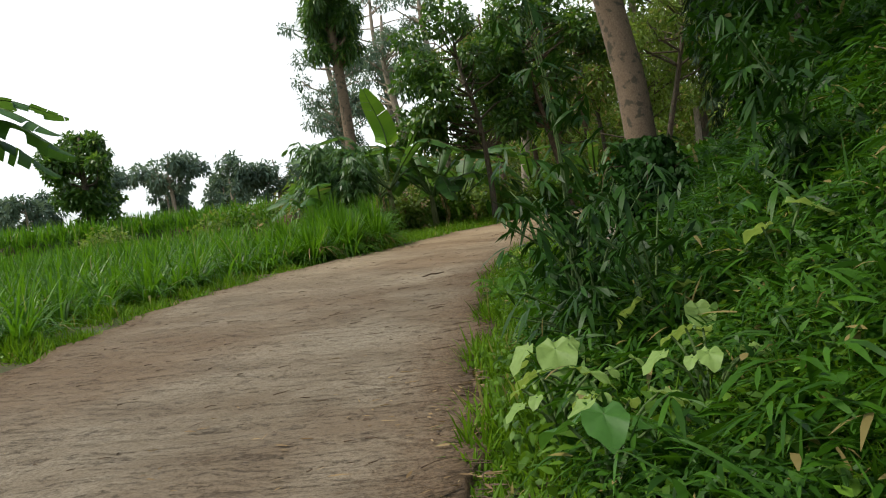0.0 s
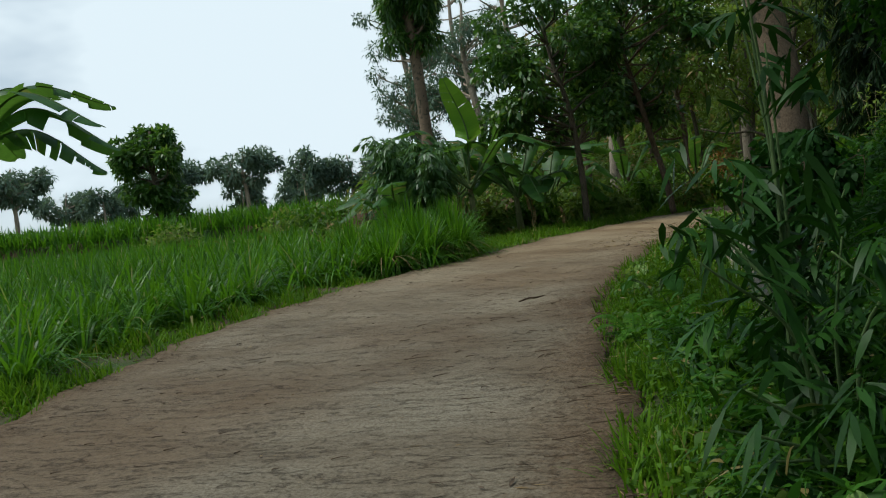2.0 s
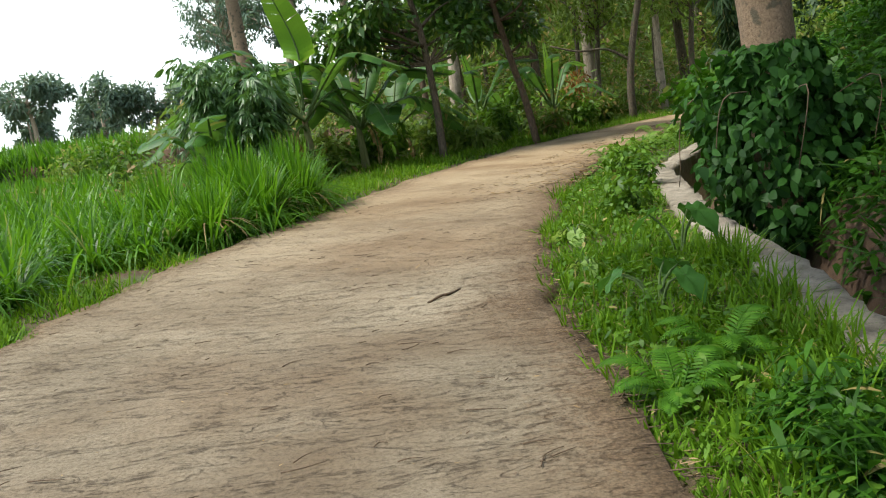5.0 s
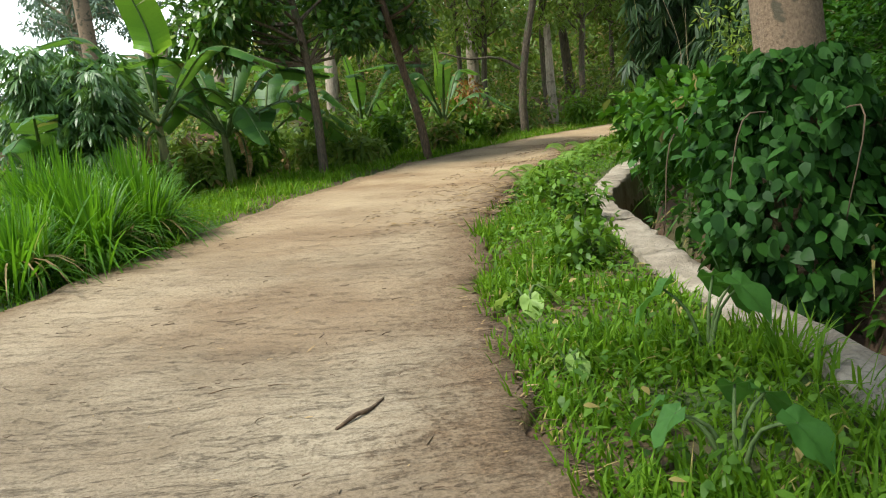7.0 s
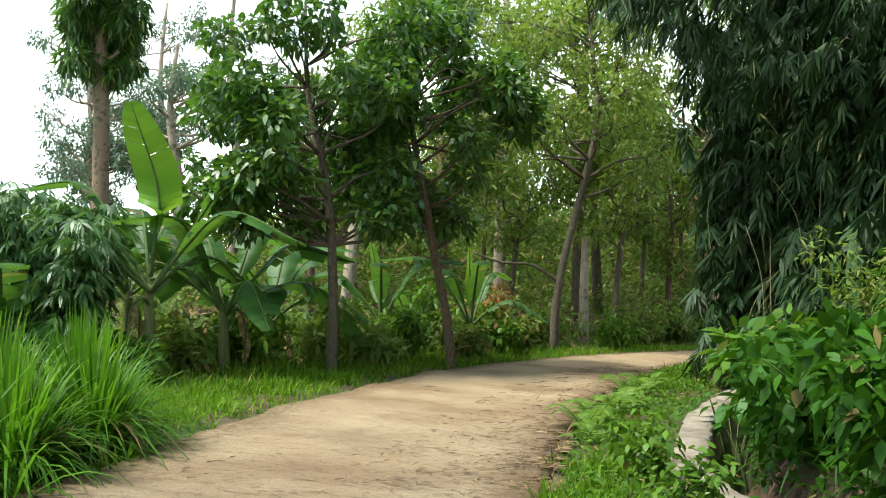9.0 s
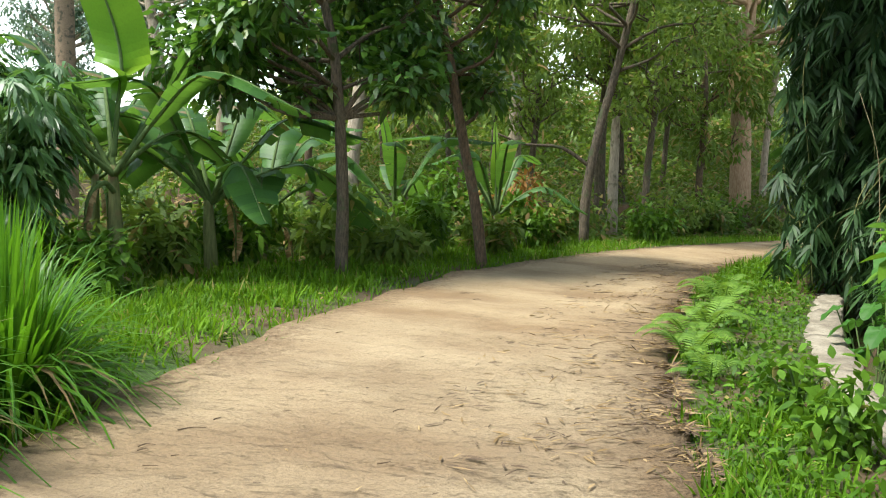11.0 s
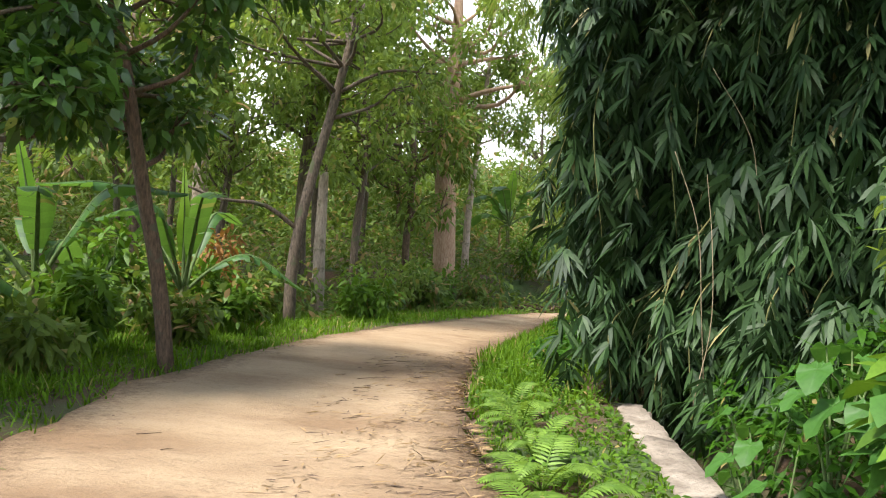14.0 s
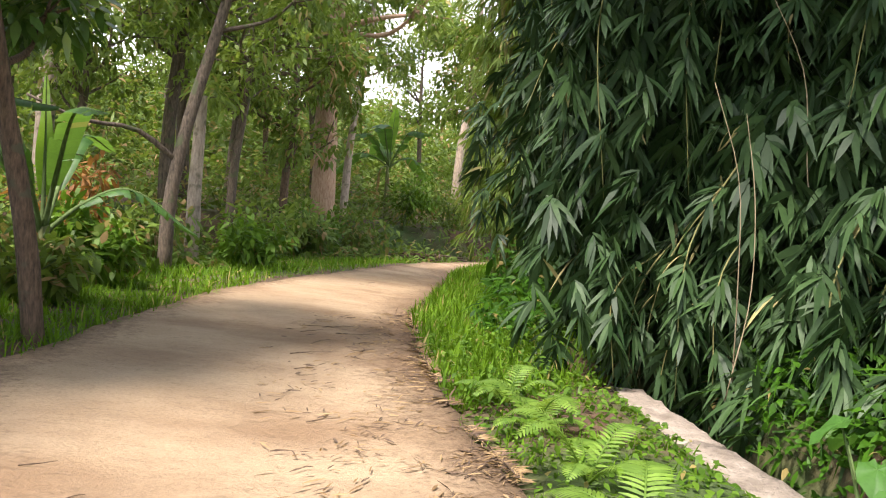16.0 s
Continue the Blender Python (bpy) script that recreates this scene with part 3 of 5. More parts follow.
def banana(at, height, leaves, reach, label, turn=0.0, group="banana plants", width=0.68, young=True, dead=1, stem_r=0.09):
    p = thing("banana_plant", label, "banana plant", at, turn, group)
    so = Soup()
    tube(so, curve([(0, 0, -0.1), (0.03, 0.02, height * 0.5), (0.02, 0.05, height)], 10), [stem_r * 1.15, stem_r, stem_r * 0.6], 10, 0.04)
    part("stem", so, STEM, p, "brownish green banana stem with dry sheaths", True)
    for i in range(leaves):
        a = i * 2.4 + rng.uniform(-0.3, 0.3)
        out = np.array([np.cos(a), np.sin(a), 0])
        L = reach * rng.uniform(0.8, 1.1)
        el = rng.uniform(0.3, 1.25)
        top = np.array([0, 0, height]) + out * L * 0.5 + np.array([0, 0, L * 0.55 * el])
        tip = top + out * L * 0.6 + np.array([0, 0, -L * (0.55 - 0.45 * el)])
        banana_leaf(p, (0, 0, height - 0.12), tuple(top), tuple(tip), width * rng.uniform(0.85, 1.15), BANANA, torn=rng.uniform(0.15, 0.5), hang=rng.uniform(0.3, 0.9))
    if young:
        tip = np.array([rng.uniform(-0.25, 0.25), rng.uniform(-0.25, 0.25), height + reach * 0.95])
        banana_leaf(p, (0, 0, height - 0.1), (tip[0] * 0.4, tip[1] * 0.4, height + reach * 0.5), tuple(tip), width * 0.75, BANANA_YOUNG, "bright young upright leaf", torn=0.05, hang=0.1)
    for i in range(dead):
        a = rng.uniform(0, 6.28)
        out = np.array([np.cos(a), np.sin(a), 0])
        h = height * rng.uniform(0.7, 0.95)
        banana_leaf(p, (0, 0, h), tuple(out * 0.3 + np.array([0, 0, h + 0.05])), tuple(out * 0.5 + np.array([0, 0, h - reach * 0.4])), width * 0.32, DRY_LEAF, "dead brown hanging leaf", torn=0.7, hang=1.2)
    return p


def crown_leaves(so, centres, radii, count, length, width, droop=0.3, profile=(0.15, 1.0, 0.7, 0.05), flat=0.8):
    """Leaves thickly set round the cluster centres, thicker outside."""
    centres, radii = np.asarray(centres, float), np.asarray(radii, float)
    w = radii ** 2
    pick = rng.choice(len(centres), count, p=w / w.sum())
    o = rand_dirs(count)
    r = radii[pick] * rng.uniform(0.15, 1.0, count) ** 0.5
    pos = centres[pick] + o * r[:, None] * np.array([1, 1, flat])
    way = o * 0.7 + rand_dirs(count) * 0.8 + np.array([0, 0, -droop])
    up = rand_dirs(count) * 0.6 + np.array([0, 0, 1.0])
    blades(so, pos, way, up, length * rng.uniform(0.65, 1.25, count), width * rng.uniform(0.7, 1.2, count), rng.uniform(0.05, 0.35, count), profile, 0.12)


def tree(name, label, at, trunk, r, bark, leaf, clusters, count, leaf_size, group="", limbs=None, droop=0.3, turn=0.0, profile=(0.15, 1.0, 0.7, 0.05), limb_r=0.35, scatter=0):
    """A tree: bent tapered trunk, a limb to each cluster of its crown, and the leaves of the crown."""
    p = thing(name, label, "tree", at, turn, group)
    tr = curve(trunk, 18)
    so = Soup()
    rr = np.interp(np.linspace(0, 1, 18), np.linspace(0, 1, len(r)), r)
    tube(so, tr, rr, 10, 0.035)
    part("trunk", so, bark, p, "", True)
    cs, rs = [], []
    for c in clusters:
        cs.append(c[:3])
        rs.append(c[3])
    cs, rs = np.array(cs, float), np.array(rs, float)
    for c in (cs if limbs is None else cs[:limbs]):
        cand = tr[int(len(tr) * 0.35):]
        score = np.linalg.norm(cand - c, axis=1) + np.abs(cand[:, 2] - (c[2] - 0.9)) * 0.7
        k = int(np.argmin(score))
        a = cand[k]
        rad = rr[int(len(tr) * 0.35) + k] * limb_r + 0.012
        mid = a * 0.45 + c * 0.55 + rng.normal(size=3) * 0.12 * np.linalg.norm(c - a) - np.array([0, 0, 0.08])
        so = Soup()
        tube(so, curve([a, mid, c], 8), [rad, rad * 0.7, rad * 0.3], 6, 0.03)
        for _ in range(3):
            e = c + rand_dirs(1)[0] * rs.mean() * 0.8
            tube(so, curve([mid * 0.4 + c * 0.6, (mid + e) / 2 + (c - mid) * 0.3, e], 5), [rad * 0.4, rad * 0.15], 4)
        part("limb", so, bark, p, "", True)
    if scatter:
        k = rng.integers(0, len(cs), scatter)
        extra = cs[k] + rand_dirs(scatter) * rs[k][:, None] * rng.uniform(0.9, 1.35, (scatter, 1))
        cs, rs = np.concatenate([cs, extra]), np.concatenate([rs, np.full(scatter, rs.mean() * 0.4)])
    so = Soup()
    crown_leaves(so, cs, rs, count, leaf_size[0], leaf_size[1], droop, profile)
    part("crown", so, leaf, p)
    return p


def clouds(n, centre, size, r, seed):
    g = np.random.default_rng(seed)
    o = unit(g.normal(size=(n, 3))) * g.uniform(0.35, 1, (n, 1)) ** 0.6
    c = np.asarray(centre) + o * np.asarray(size)
    return [(*q, r * g.uniform(0.6, 1.25)) for q in c]


def shrub(at, size, label, leaf, count, leaf_size, group="shrubs", turn=0.0, stems=7, name="shrub", droop=0.25, profile=(0.15, 1.0, 0.75, 0.05)):
    p = thing(name, label, "shrub", at, turn, group)
    cs = []
    for i in range(stems):
        a = rng.uniform(0, 6.28)
        e = np.array([np.cos(a) * size[0] * rng.uniform(0.2, 0.9), np.sin(a) * size[1] * rng.uniform(0.2, 0.9), size[2] * rng.uniform(0.45, 1.0)])
        so = Soup()
        tube(so, curve([(0, 0, -0.1), tuple(e * np.array([0.35, 0.35, 0.6])), tuple(e)], 7), [0.022, 0.006], 5)
        part("stem", so, STALK, p)
        cs += [(*e, 0.32 * size[0] + 0.1), (*(e * np.array([0.6, 0.6, 0.65])), 0.3 * size[0] + 0.1)]
    so = Soup()
    cs = np.array(cs)
    crown_leaves(so, cs[:, :3], cs[:, 3], count, leaf_size[0], leaf_size[1], droop, profile)
    part("foliage", so, leaf, p)
    return p


def sprays(so, at, way, leaves, length, width, fan=0.75, droop=0.55):
    """Bamboo sprays: fans of long narrow leaves hanging from each twig's end."""
    n = len(at)
    at, way = np.asarray(at, float), unit(np.asarray(way, float))
    side = unit(np.cross(way, rand_dirs(n) * 0.5 + np.array([0, 0, 1.0])))
    for k in range(leaves):
        f = (k - (leaves - 1) / 2) / leaves * 2
        w = way + side * f * fan + rng.normal(size=(n, 3)) * 0.12
        b = at - way * (abs(f) * 0.12 + rng.uniform(0, 0.10, (n, 1)))
        L = length * (1 - 0.25 * abs(f)) * rng.uniform(0.7, 1.15, n)
        keep = rng.random(n) < 0.9
        up = np.cross(side, way) + rng.normal(size=(n, 3)) * 0.35
        blades(so, b[keep], w[keep], up[keep], L[keep], (width * rng.uniform(0.75, 1.2, n))[keep], droop * rng.uniform(0.4, 1.1, keep.sum()), (0.2, 1.0, 0.85, 0.04), 0.15)


def on_land(x, y, up=0.0):
    return (x, y, float(land_z(x, y)) + up)

# ---- grasses ----


def scatter_on(n, x0, x1, y0, y1, keep):
    x, y = rng.uniform(x0, x1, n), rng.uniform(y0, y1, n)
    k = keep(x, y)
    return x[k], y[k]


def left_off(x, y):
    return (x_left(y) - x) * (1 - 0.3 * smooth(y, 14, 20))


def right_off(x, y):
    return (x - x_right(y)) * (1 - 0.3 * smooth(y, 14, 20))


def wall_x(y):
    return np.interp(y, WALL[:, 1], WALL[:, 0])


def grass(x, y, length, width, lean, bend, profile, so=None):
    so = so or Soup()
    n = len(x)
    z = land_z(x, y) - 0.03
    a = rng.uniform(0, 2 * np.pi, n)
    tilt = np.abs(rng.normal(size=n)) * lean
    way = np.stack([np.cos(a) * tilt, np.sin(a) * tilt, np.ones(n)], 1)
    up = np.stack([-np.sin(a), np.cos(a), rng.normal(size=n) * 0.2], 1)
    up = np.cross(way, up)
    L = length * rng.uniform(0.55, 1.15, n)
    out = np.stack([np.cos(a), np.sin(a), np.zeros(n)], 1)
    so_b = bend * rng.uniform(0.3, 1.3, n)
    way2 = unit(way) + out * so_b[:, None] * 0.35
    blades(so, np.stack([x, y, z], 1), way2, up, L, width * rng.uniform(0.7, 1.3, n), so_b * 0.75, profile, 0.12)
    return so


def tall_field():
    def keep(x, y):
        d = left_off(x, y)
        edge = np.where(y > 16.5, 0.55, 1.0) + 0.25 * np.sin(y * 1.7) + 0.2 * np.sin(y * 4.1)
        near_end = (y < 19.2) | (d > 1.2 + (y - 19.2) * 0.8)
        return (d > edge) & near_end
    x, y = scatter_on(92000, -15, -1, 2.5, 21.5, keep)
    # tussocks: draw blades toward clump centres
    cx, cy = np.round(x / 0.62) * 0.62, np.round(y / 0.55) * 0.55
    cx, cy = cx + 0.2 * np.sin(cy * 9.0), cy + 0.2 * np.sin(cx * 11.0)
    x, y = x * 0.32 + cx * 0.68, y * 0.32 + cy * 0.68
    tall = 1.42 + 0.28 * np.clip(wobble(cx * 3.1, cy * 2.7, 1.9), -1.2, 1.2) * 0.8
    so = grass(x, y, tall, 0.031, 0.36, 1.15, (0.6, 1.0, 0.95, 0.7, 0.4, 0.05))
    x2, y2 = scatter_on(60000, -50, -3, 2, 80, lambda x, y: (left_off(x, y) > 3.5) & ((x < -15) | (y > 21.5)) & (x < -4.5 - 0.12 * (y - 14)))
    grass(x2, y2, 1.3, 0.08, 0.25, 0.6, (0.6, 1.0, 0.7, 0.05), so)
    x3, y3 = scatter_on(45000, -26, -4, 20, 42, lambda x, y: (left_off(x, y) > 3.5) & (x < -4.5 - 0.12 * (y - 14)))
    grass(x3, y3, 1.3, 0.06, 0.25, 0.6, (0.6, 1.0, 0.7, 0.05), so)
    stuff("tall_grass", so, GRASS, "tall bright green fodder grass field beside the lane", "grass")


def strip_left(n, y0, y1, d0, d1):
    y, d = rng.uniform(y0, y1, n), rng.uniform(d0, d1, n)
    return x_left(y) - d / (1 - 0.3 * smooth(y, 14, 20)), y


def strip_right(n, y0, y1, d0, d1):
    y, d = rng.uniform(y0, y1, n), rng.uniform(d0, d1, n)
    return x_right(y) + d / (1 - 0.3 * smooth(y, 14, 20)), y


def verge_grass():
    so = Soup()
    x, y = strip_left(80000, 1, 31, -0.08, 1.8)
    thin = rng.random(len(x)) < np.where((y > 19.5) & (y < 26), 0.2 + 0.75 * smooth(left_off(x, y) + 0.25 * wobble(x, y, 1.3), 0.25, 0.8), 0.55 + 0.6 * np.clip(wobble(x, y, 1.9), -0.6, 1))
    x, y = x[thin], y[thin]
    grass(x, y, 0.24 + 0.17 * np.clip(wobble(x, y, 2.7), -1, 1), 0.017, 0.5, 0.7, (0.7, 1.0, 0.7, 0.08), so)
    x, y = strip_left(70000, 19, 37, 0.25, 6)
    k = (rng.random(len(x)) < 0.25 + 0.75 * smooth(left_off(x, y), 0.9, 2.2)) & (wobble(x, y, 1.6) > -0.35 - 0.8 * smooth(left_off(x, y), 1.0, 2.5))
    x, y = x[k], y[k]
    grass(x, y, 0.34, 0.02, 0.5, 0.7, (0.7, 1.0, 0.08), so)
    x, y = strip_right(90000, 1, 26, -0.08, 1.7)
    k = (x < np.where((y > 9) & (y < 24), wall_x(y) - 0.21 + 0.1 * (y < 13), 99)) & (rng.random(len(x)) < (0.6 + 0.5 * np.clip(wobble(x, y, 2.3), -0.7, 1)) * (1 - 0.45 * smooth(y, 18, 20)))
    x, y = x[k], y[k]
    toward = np.where((y > 9) & (y < 24), smooth(x - wall_x(y), -0.9, -0.2), 0.3)
    grass(x, y, (0.27 + (0.16 - 0.26 * smooth(y, 12.2, 14.0)) * toward + 0.14 * np.clip(wobble(x, y, 3.1), -1, 1)) * (1 - 0.5 * smooth(y, 17.5, 20)), 0.016, 0.45, 0.75, (0.7, 1.0, 0.7, 0.05), so)
    x, y = strip_right(16000, 24, 37, 0, 1.6)
    grass(x, y, 0.34, 0.02, 0.4, 0.6, (0.7, 1.0, 0.05), so)
    x, y = strip_right(17000, 1.5, 9.0, 0.3, 3.6)
    grass(x, y, 0.34 + 0.12 * np.clip(wobble(x, y, 2.1), -1, 1), 0.014, 0.6, 0.9, (0.7, 1.0, 0.8, 0.4, 0.05), so)
    stuff("verge_grass", so, VERGE, "short rough grass along the edges of the lane", "grass")


def weeds():
    """Small broad-leaved weeds in the verges."""
    so = Soup()

    def put(x, y, hgt, L, W):
        n = len(x)
        pos = np.stack([x, y, land_z(x, y) + rng.uniform(0.0, 1, n) * hgt], 1)
        blades(so, pos, rand_dirs(n) * np.array([1, 1, 0.4]), np.array([0, 0, 1.0]) + rand_dirs(n) * 0.5, L * rng.uniform(0.6, 1.3, n), W * rng.uniform(0.7, 1.3, n), 0.25, (0.2, 1.0, 0.7, 0.05), 0.1)
    x, y = scatter_on(60000, 0, 9, 1, 26, lambda x, y: (right_off(x, y) > 0.08) & (x < np.where((y > 9) & (y < 24), wall_x(y) - 0.24, x_right(y) + 2.0)))
    put(x, y, np.where((y > 9) & (y < 24), 0.22 - 0.12 * smooth(x - wall_x(y), -0.8, -0.2), 0.24), 0.065, 0.036)
    x, y = scatter_on(3500, 0.2, 3.2, 2, 8.5, lambda x, y: (right_off(x, y) > 0.3) & (right_off(x, y) < 2.4 + 0.4 * np.sin(y * 3)))
    put(x, y, 0.32, 0.085, 0.042)
    x, y = scatter_on(16000, -7, 14, 4, 34, lambda x, y: (left_off(x, y) > 0.35) & (left_off(x, y) < 2.2))
    put(x, y, 0.12, 0.05, 0.03)
    stuff("weeds", so, HERB, "small bright green broad-leaved weeds in the verge", "weeds")


def bank_cover():
    """The thick green cover of the bank: creeping leaves, grass and stems."""
    so = Soup()

    def put(n, x0, x1, y0, y1, keep, hgt, L, W, prof):
        x, y = scatter_on(n, x0, x1, y0, y1, keep)
        m = len(x)
        bulk = 0.5 + 0.5 * np.clip(wobble(x * 1.3, y * 1.3, 1.4), -1, 1)
        pos = np.stack([x, y, land_z(x, y) + rng.uniform(0, 1, m) ** 0.8 * hgt * (0.35 + bulk)], 1)
        way = rand_dirs(m) * np.array([1, 1, 0.6]) + np.array([-0.35, -0.1, 0.15])
        blades(so, pos, way, np.array([-0.3, -0.1, 1.0]) + rand_dirs(m) * 0.6, L * rng.uniform(0.5, 1.4, m), W * rng.uniform(0.6, 1.4, m), rng.uniform(0.1, 0.6, m), prof, 0.12)
    near = lambda x, y: (x > x_right(y) + 0.35) & (y < 9.5)
    put(40000, 0.3, 7, 1.5, 10, near, 0.3, 0.075, 0.028, (0.2, 1.0, 0.7, 0.05))
    put(26000, 0.3, 7, 1.5, 10, near, 0.3, 0.26, 0.013, (0.8, 1.0, 0.6, 0.05))
    x, y = scatter_on(5200, 0.4, 6, 2.2, 10, near)
    m = len(x)
    lift = rng.uniform(0.1, 0.62, m) * (0.5 + 0.5 * np.clip(wobble(x * 1.7, y * 1.7, 1.4), -0.6, 1))
    sprays(so, np.stack([x, y, land_z(x, y) + lift], 1), rand_dirs(m) * np.array([1, 1, 0.3]) + np.array([-0.5, -0.35, 0.1]), 5, 0.24, 0.03, 1.0, 0.5)
    behind = lambda x, y: (x > wall_x(y) + 0.75) & (x > x_right(y) + 1.0)
    put(110000, 2, 13, 9.5, 27, behind, 0.55, 0.12, 0.05, (0.2, 1.0, 0.7, 0.05))
    put(30000, 2, 13, 9.5, 27, behind, 0.5, 0.34, 0.018, (0.8, 1.0, 0.6, 0.05))
    put(34000, 6, 16, 2, 30, lambda x, y: (x > wall_x(y) + 2.5) & (x > x_right(y) + 1.4), 0.9, 0.2, 0.075, (0.2, 1.0, 0.7, 0.05))
    stuff("bank_plants", so, BANK, "dense dark green creepers and grass covering the bank", "undergrowth")


def forest_floor():
    so = Soup()
    n = 170000
    x, y = scatter_on(n, -9, 46, 24, 76, lambda x, y: (left_off(x, y) > 1.6))
    m = len(x)
    bulk = 0.5 + 0.5 * np.clip(wobble(x, y, 0.9), -1, 1)
    hgt = (0.25 + 0.9 * bulk) * smooth(left_off(x, y), 1.4, 5) + 2.2 * bulk * smooth(y + 0.2 * x, 44, 56)
    pos = np.stack([x, y, land_z(x, y) + rng.uniform(0, 1, m) * hgt], 1)
    blades(so, pos, rand_dirs(m) * np.array([1, 1, 0.6]), np.array([0, 0, 1.0]) + rand_dirs(m) * 0.7, rng.uniform(0.12, 0.34, m) * (1 + 0.8 * smooth(y, 42, 56)), rng.uniform(0.05, 0.12, m) * (1 + 0.8 * smooth(y, 42, 56)), rng.uniform(0.1, 0.5, m), (0.2, 1.0, 0.7, 0.05), 0.12)
    stuff("forest_undergrowth", so, UNDERGROWTH, "leafy green undergrowth beneath the trees", "undergrowth")


tall_field()
verge_grass()
weeds()
bank_cover()
forest_floor()

# the arching tussock at the end of the field
for tx, ty, tn, tl in ((-2.0, 18.3, 620, 1.35), (-1.5, 19.25, 620, 1.4), (-1.75, 20.2, 600, 1.5), (-2.3, 19.2, 560, 1.6), (-2.8, 20.3, 520, 1.6), (-2.6, 17.4, 260, 1.15), (-3.3, 18.4, 300, 1.5)):
    p = thing("grass_tussock", "big arching tussock of bright green fodder grass", "grass", on_land(tx, ty), 0, "grass tussocks")
    so = Soup()
    a = rng.uniform(0, 2 * np.pi, tn)
    r = rng.uniform(0, 0.22, tn)
    out = np.stack([np.cos(a), np.sin(a), np.zeros(tn)], 1)
    t_ = np.abs(rng.normal(size=tn)) * 0.6
    way = out * t_[:, None] + np.array([0, 0, 1.0])
    blades(so, out * r[:, None], way, np.cross(way, np.cross([0, 0, 1.0], out)), tl * 1.12 * rng.uniform(0.55, 1.1, tn), 0.029 * rng.uniform(0.7, 1.2, tn), 0.25 + 0.55 * t_, (0.6, 1.0, 0.95, 0.7, 0.4, 0.05), 0.12)
    part("foliage", so, GRASS, p)
    so = Soup()
    a = rng.uniform(0, 2 * np.pi, 26)
    out = np.stack([np.cos(a), np.sin(a), np.zeros(26)], 1)
    blades(so, out * 0.2 + np.array([0, 0, 0.25]), out + np.array([0, 0, 0.5]), np.tile([0, 0, 1.0], (26, 1)), rng.uniform(0.4, 0.75, 26), 0.022, 0.75, (0.6, 1.0, 0.9, 0.6, 0.05), 0.12)
    part("dry_blades", so, DRY_LEAF, p, "withered straw-coloured drooping blades")

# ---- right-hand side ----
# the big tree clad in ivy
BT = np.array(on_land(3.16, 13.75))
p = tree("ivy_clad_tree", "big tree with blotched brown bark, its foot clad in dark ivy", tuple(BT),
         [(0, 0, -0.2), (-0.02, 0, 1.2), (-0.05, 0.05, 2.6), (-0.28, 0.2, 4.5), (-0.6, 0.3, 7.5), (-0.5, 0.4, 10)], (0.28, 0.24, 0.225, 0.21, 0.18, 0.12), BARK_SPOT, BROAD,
         # the second, lower cluster set is an unseen canopy added to shade the bank
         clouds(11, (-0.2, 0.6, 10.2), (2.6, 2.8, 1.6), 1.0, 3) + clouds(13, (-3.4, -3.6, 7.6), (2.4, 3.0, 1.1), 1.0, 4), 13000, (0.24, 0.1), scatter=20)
so = Soup()
n = 4700
hh = rng.uniform(0, 1, n) ** 0.9 * 1.8
aa = rng.uniform(0, 2 * np.pi, n)
lumps = np.sin(aa * 3 + hh * 4) + 0.8 * np.sin(aa * 5 - hh * 6.1 + 1) + 0.6 * np.sin(aa * 9 + hh * 9)
rr = (0.30 + 0.13 * lumps + 0.40 * np.exp(-((hh - 0.8) / 0.8) ** 2)) * rng.uniform(0.5, 1.12, n) * (1 - 0.42 * smooth(hh, 1.3, 2.1))
rr = np.maximum(rr, 0.24)
oo = np.stack([np.cos(aa), np.sin(aa), np.zeros(n)], 1)
blades(so, oo * rr[:, None] + np.stack([0 * hh, 0 * hh, hh + 0.1], 1), oo * 0.45 + np.array([0, 0, -0.8]) + rand_dirs(n) * 0.9, oo + np.array([0, 0, 0.4]) + rand_dirs(n) * 0.95,
       rng.uniform(0.06, 0.13, n), rng.uniform(0.045, 0.10, n), 0.2, (0.55, 1.0, 0.95, 0.6, 0.05), 0.1)
for k in range(4):
    a0 = 2.8 + k * 0.8
    c0 = np.array([np.cos(a0), np.sin(a0), 0.0])
    st = Soup()
    tube(st, curve([tuple(c0 * 0.4 + np.array([0, 0, 1.6 - 0.1 * k])), tuple(c0 * 0.85 + np.array([0.1, 0, 1.5])), tuple(c0 * 0.92 + np.array([0, 0.1, 0.7 + 0.06 * k]))], 9), [0.007, 0.004], 5, 0.1)
    part("tendril", st, TWIG, p, "dry hanging ivy stem", True)
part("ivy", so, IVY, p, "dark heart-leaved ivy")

# saplings and young bamboo that lean over the lane from the bank


def young_bamboo(at, height, lean_to, label, leaf_n, turn=0.0):
    p = thing("young_bamboo", label, "bamboo", at, turn, "young bamboo")
    for i in range(4):
        e = np.array([*lean_to, 0]) * rng.uniform(0.5, 1.1) + np.array([rng.normal() * 0.25, rng.normal() * 0.3, height * rng.uniform(0.65, 1.0)])
        ln = curve([(rng.normal() * 0.08, rng.normal() * 0.08, -0.1), tuple(e * np.array([0.3, 0.3, 0.62])), tuple(e)], 14)
        so = Soup()
        tube(so, ln, [0.014, 0.004], 6)
        part("culm", so, STALK, p, "", True)
        k = rng.integers(3, 14, leaf_n)
        pos = ln[k] + rng.normal(size=(leaf_n, 3)) * 0.13
        way = rand_dirs(leaf_n) * np.array([1, 1, 0.35]) + np.array([-0.15, -0.1, -0.35])
        so = Soup()
        sprays(so, pos, way, 4, 0.2, 0.032, 0.9, 0.45)
        part("foliage", so, SHADED_SHOOT, p)
    return p


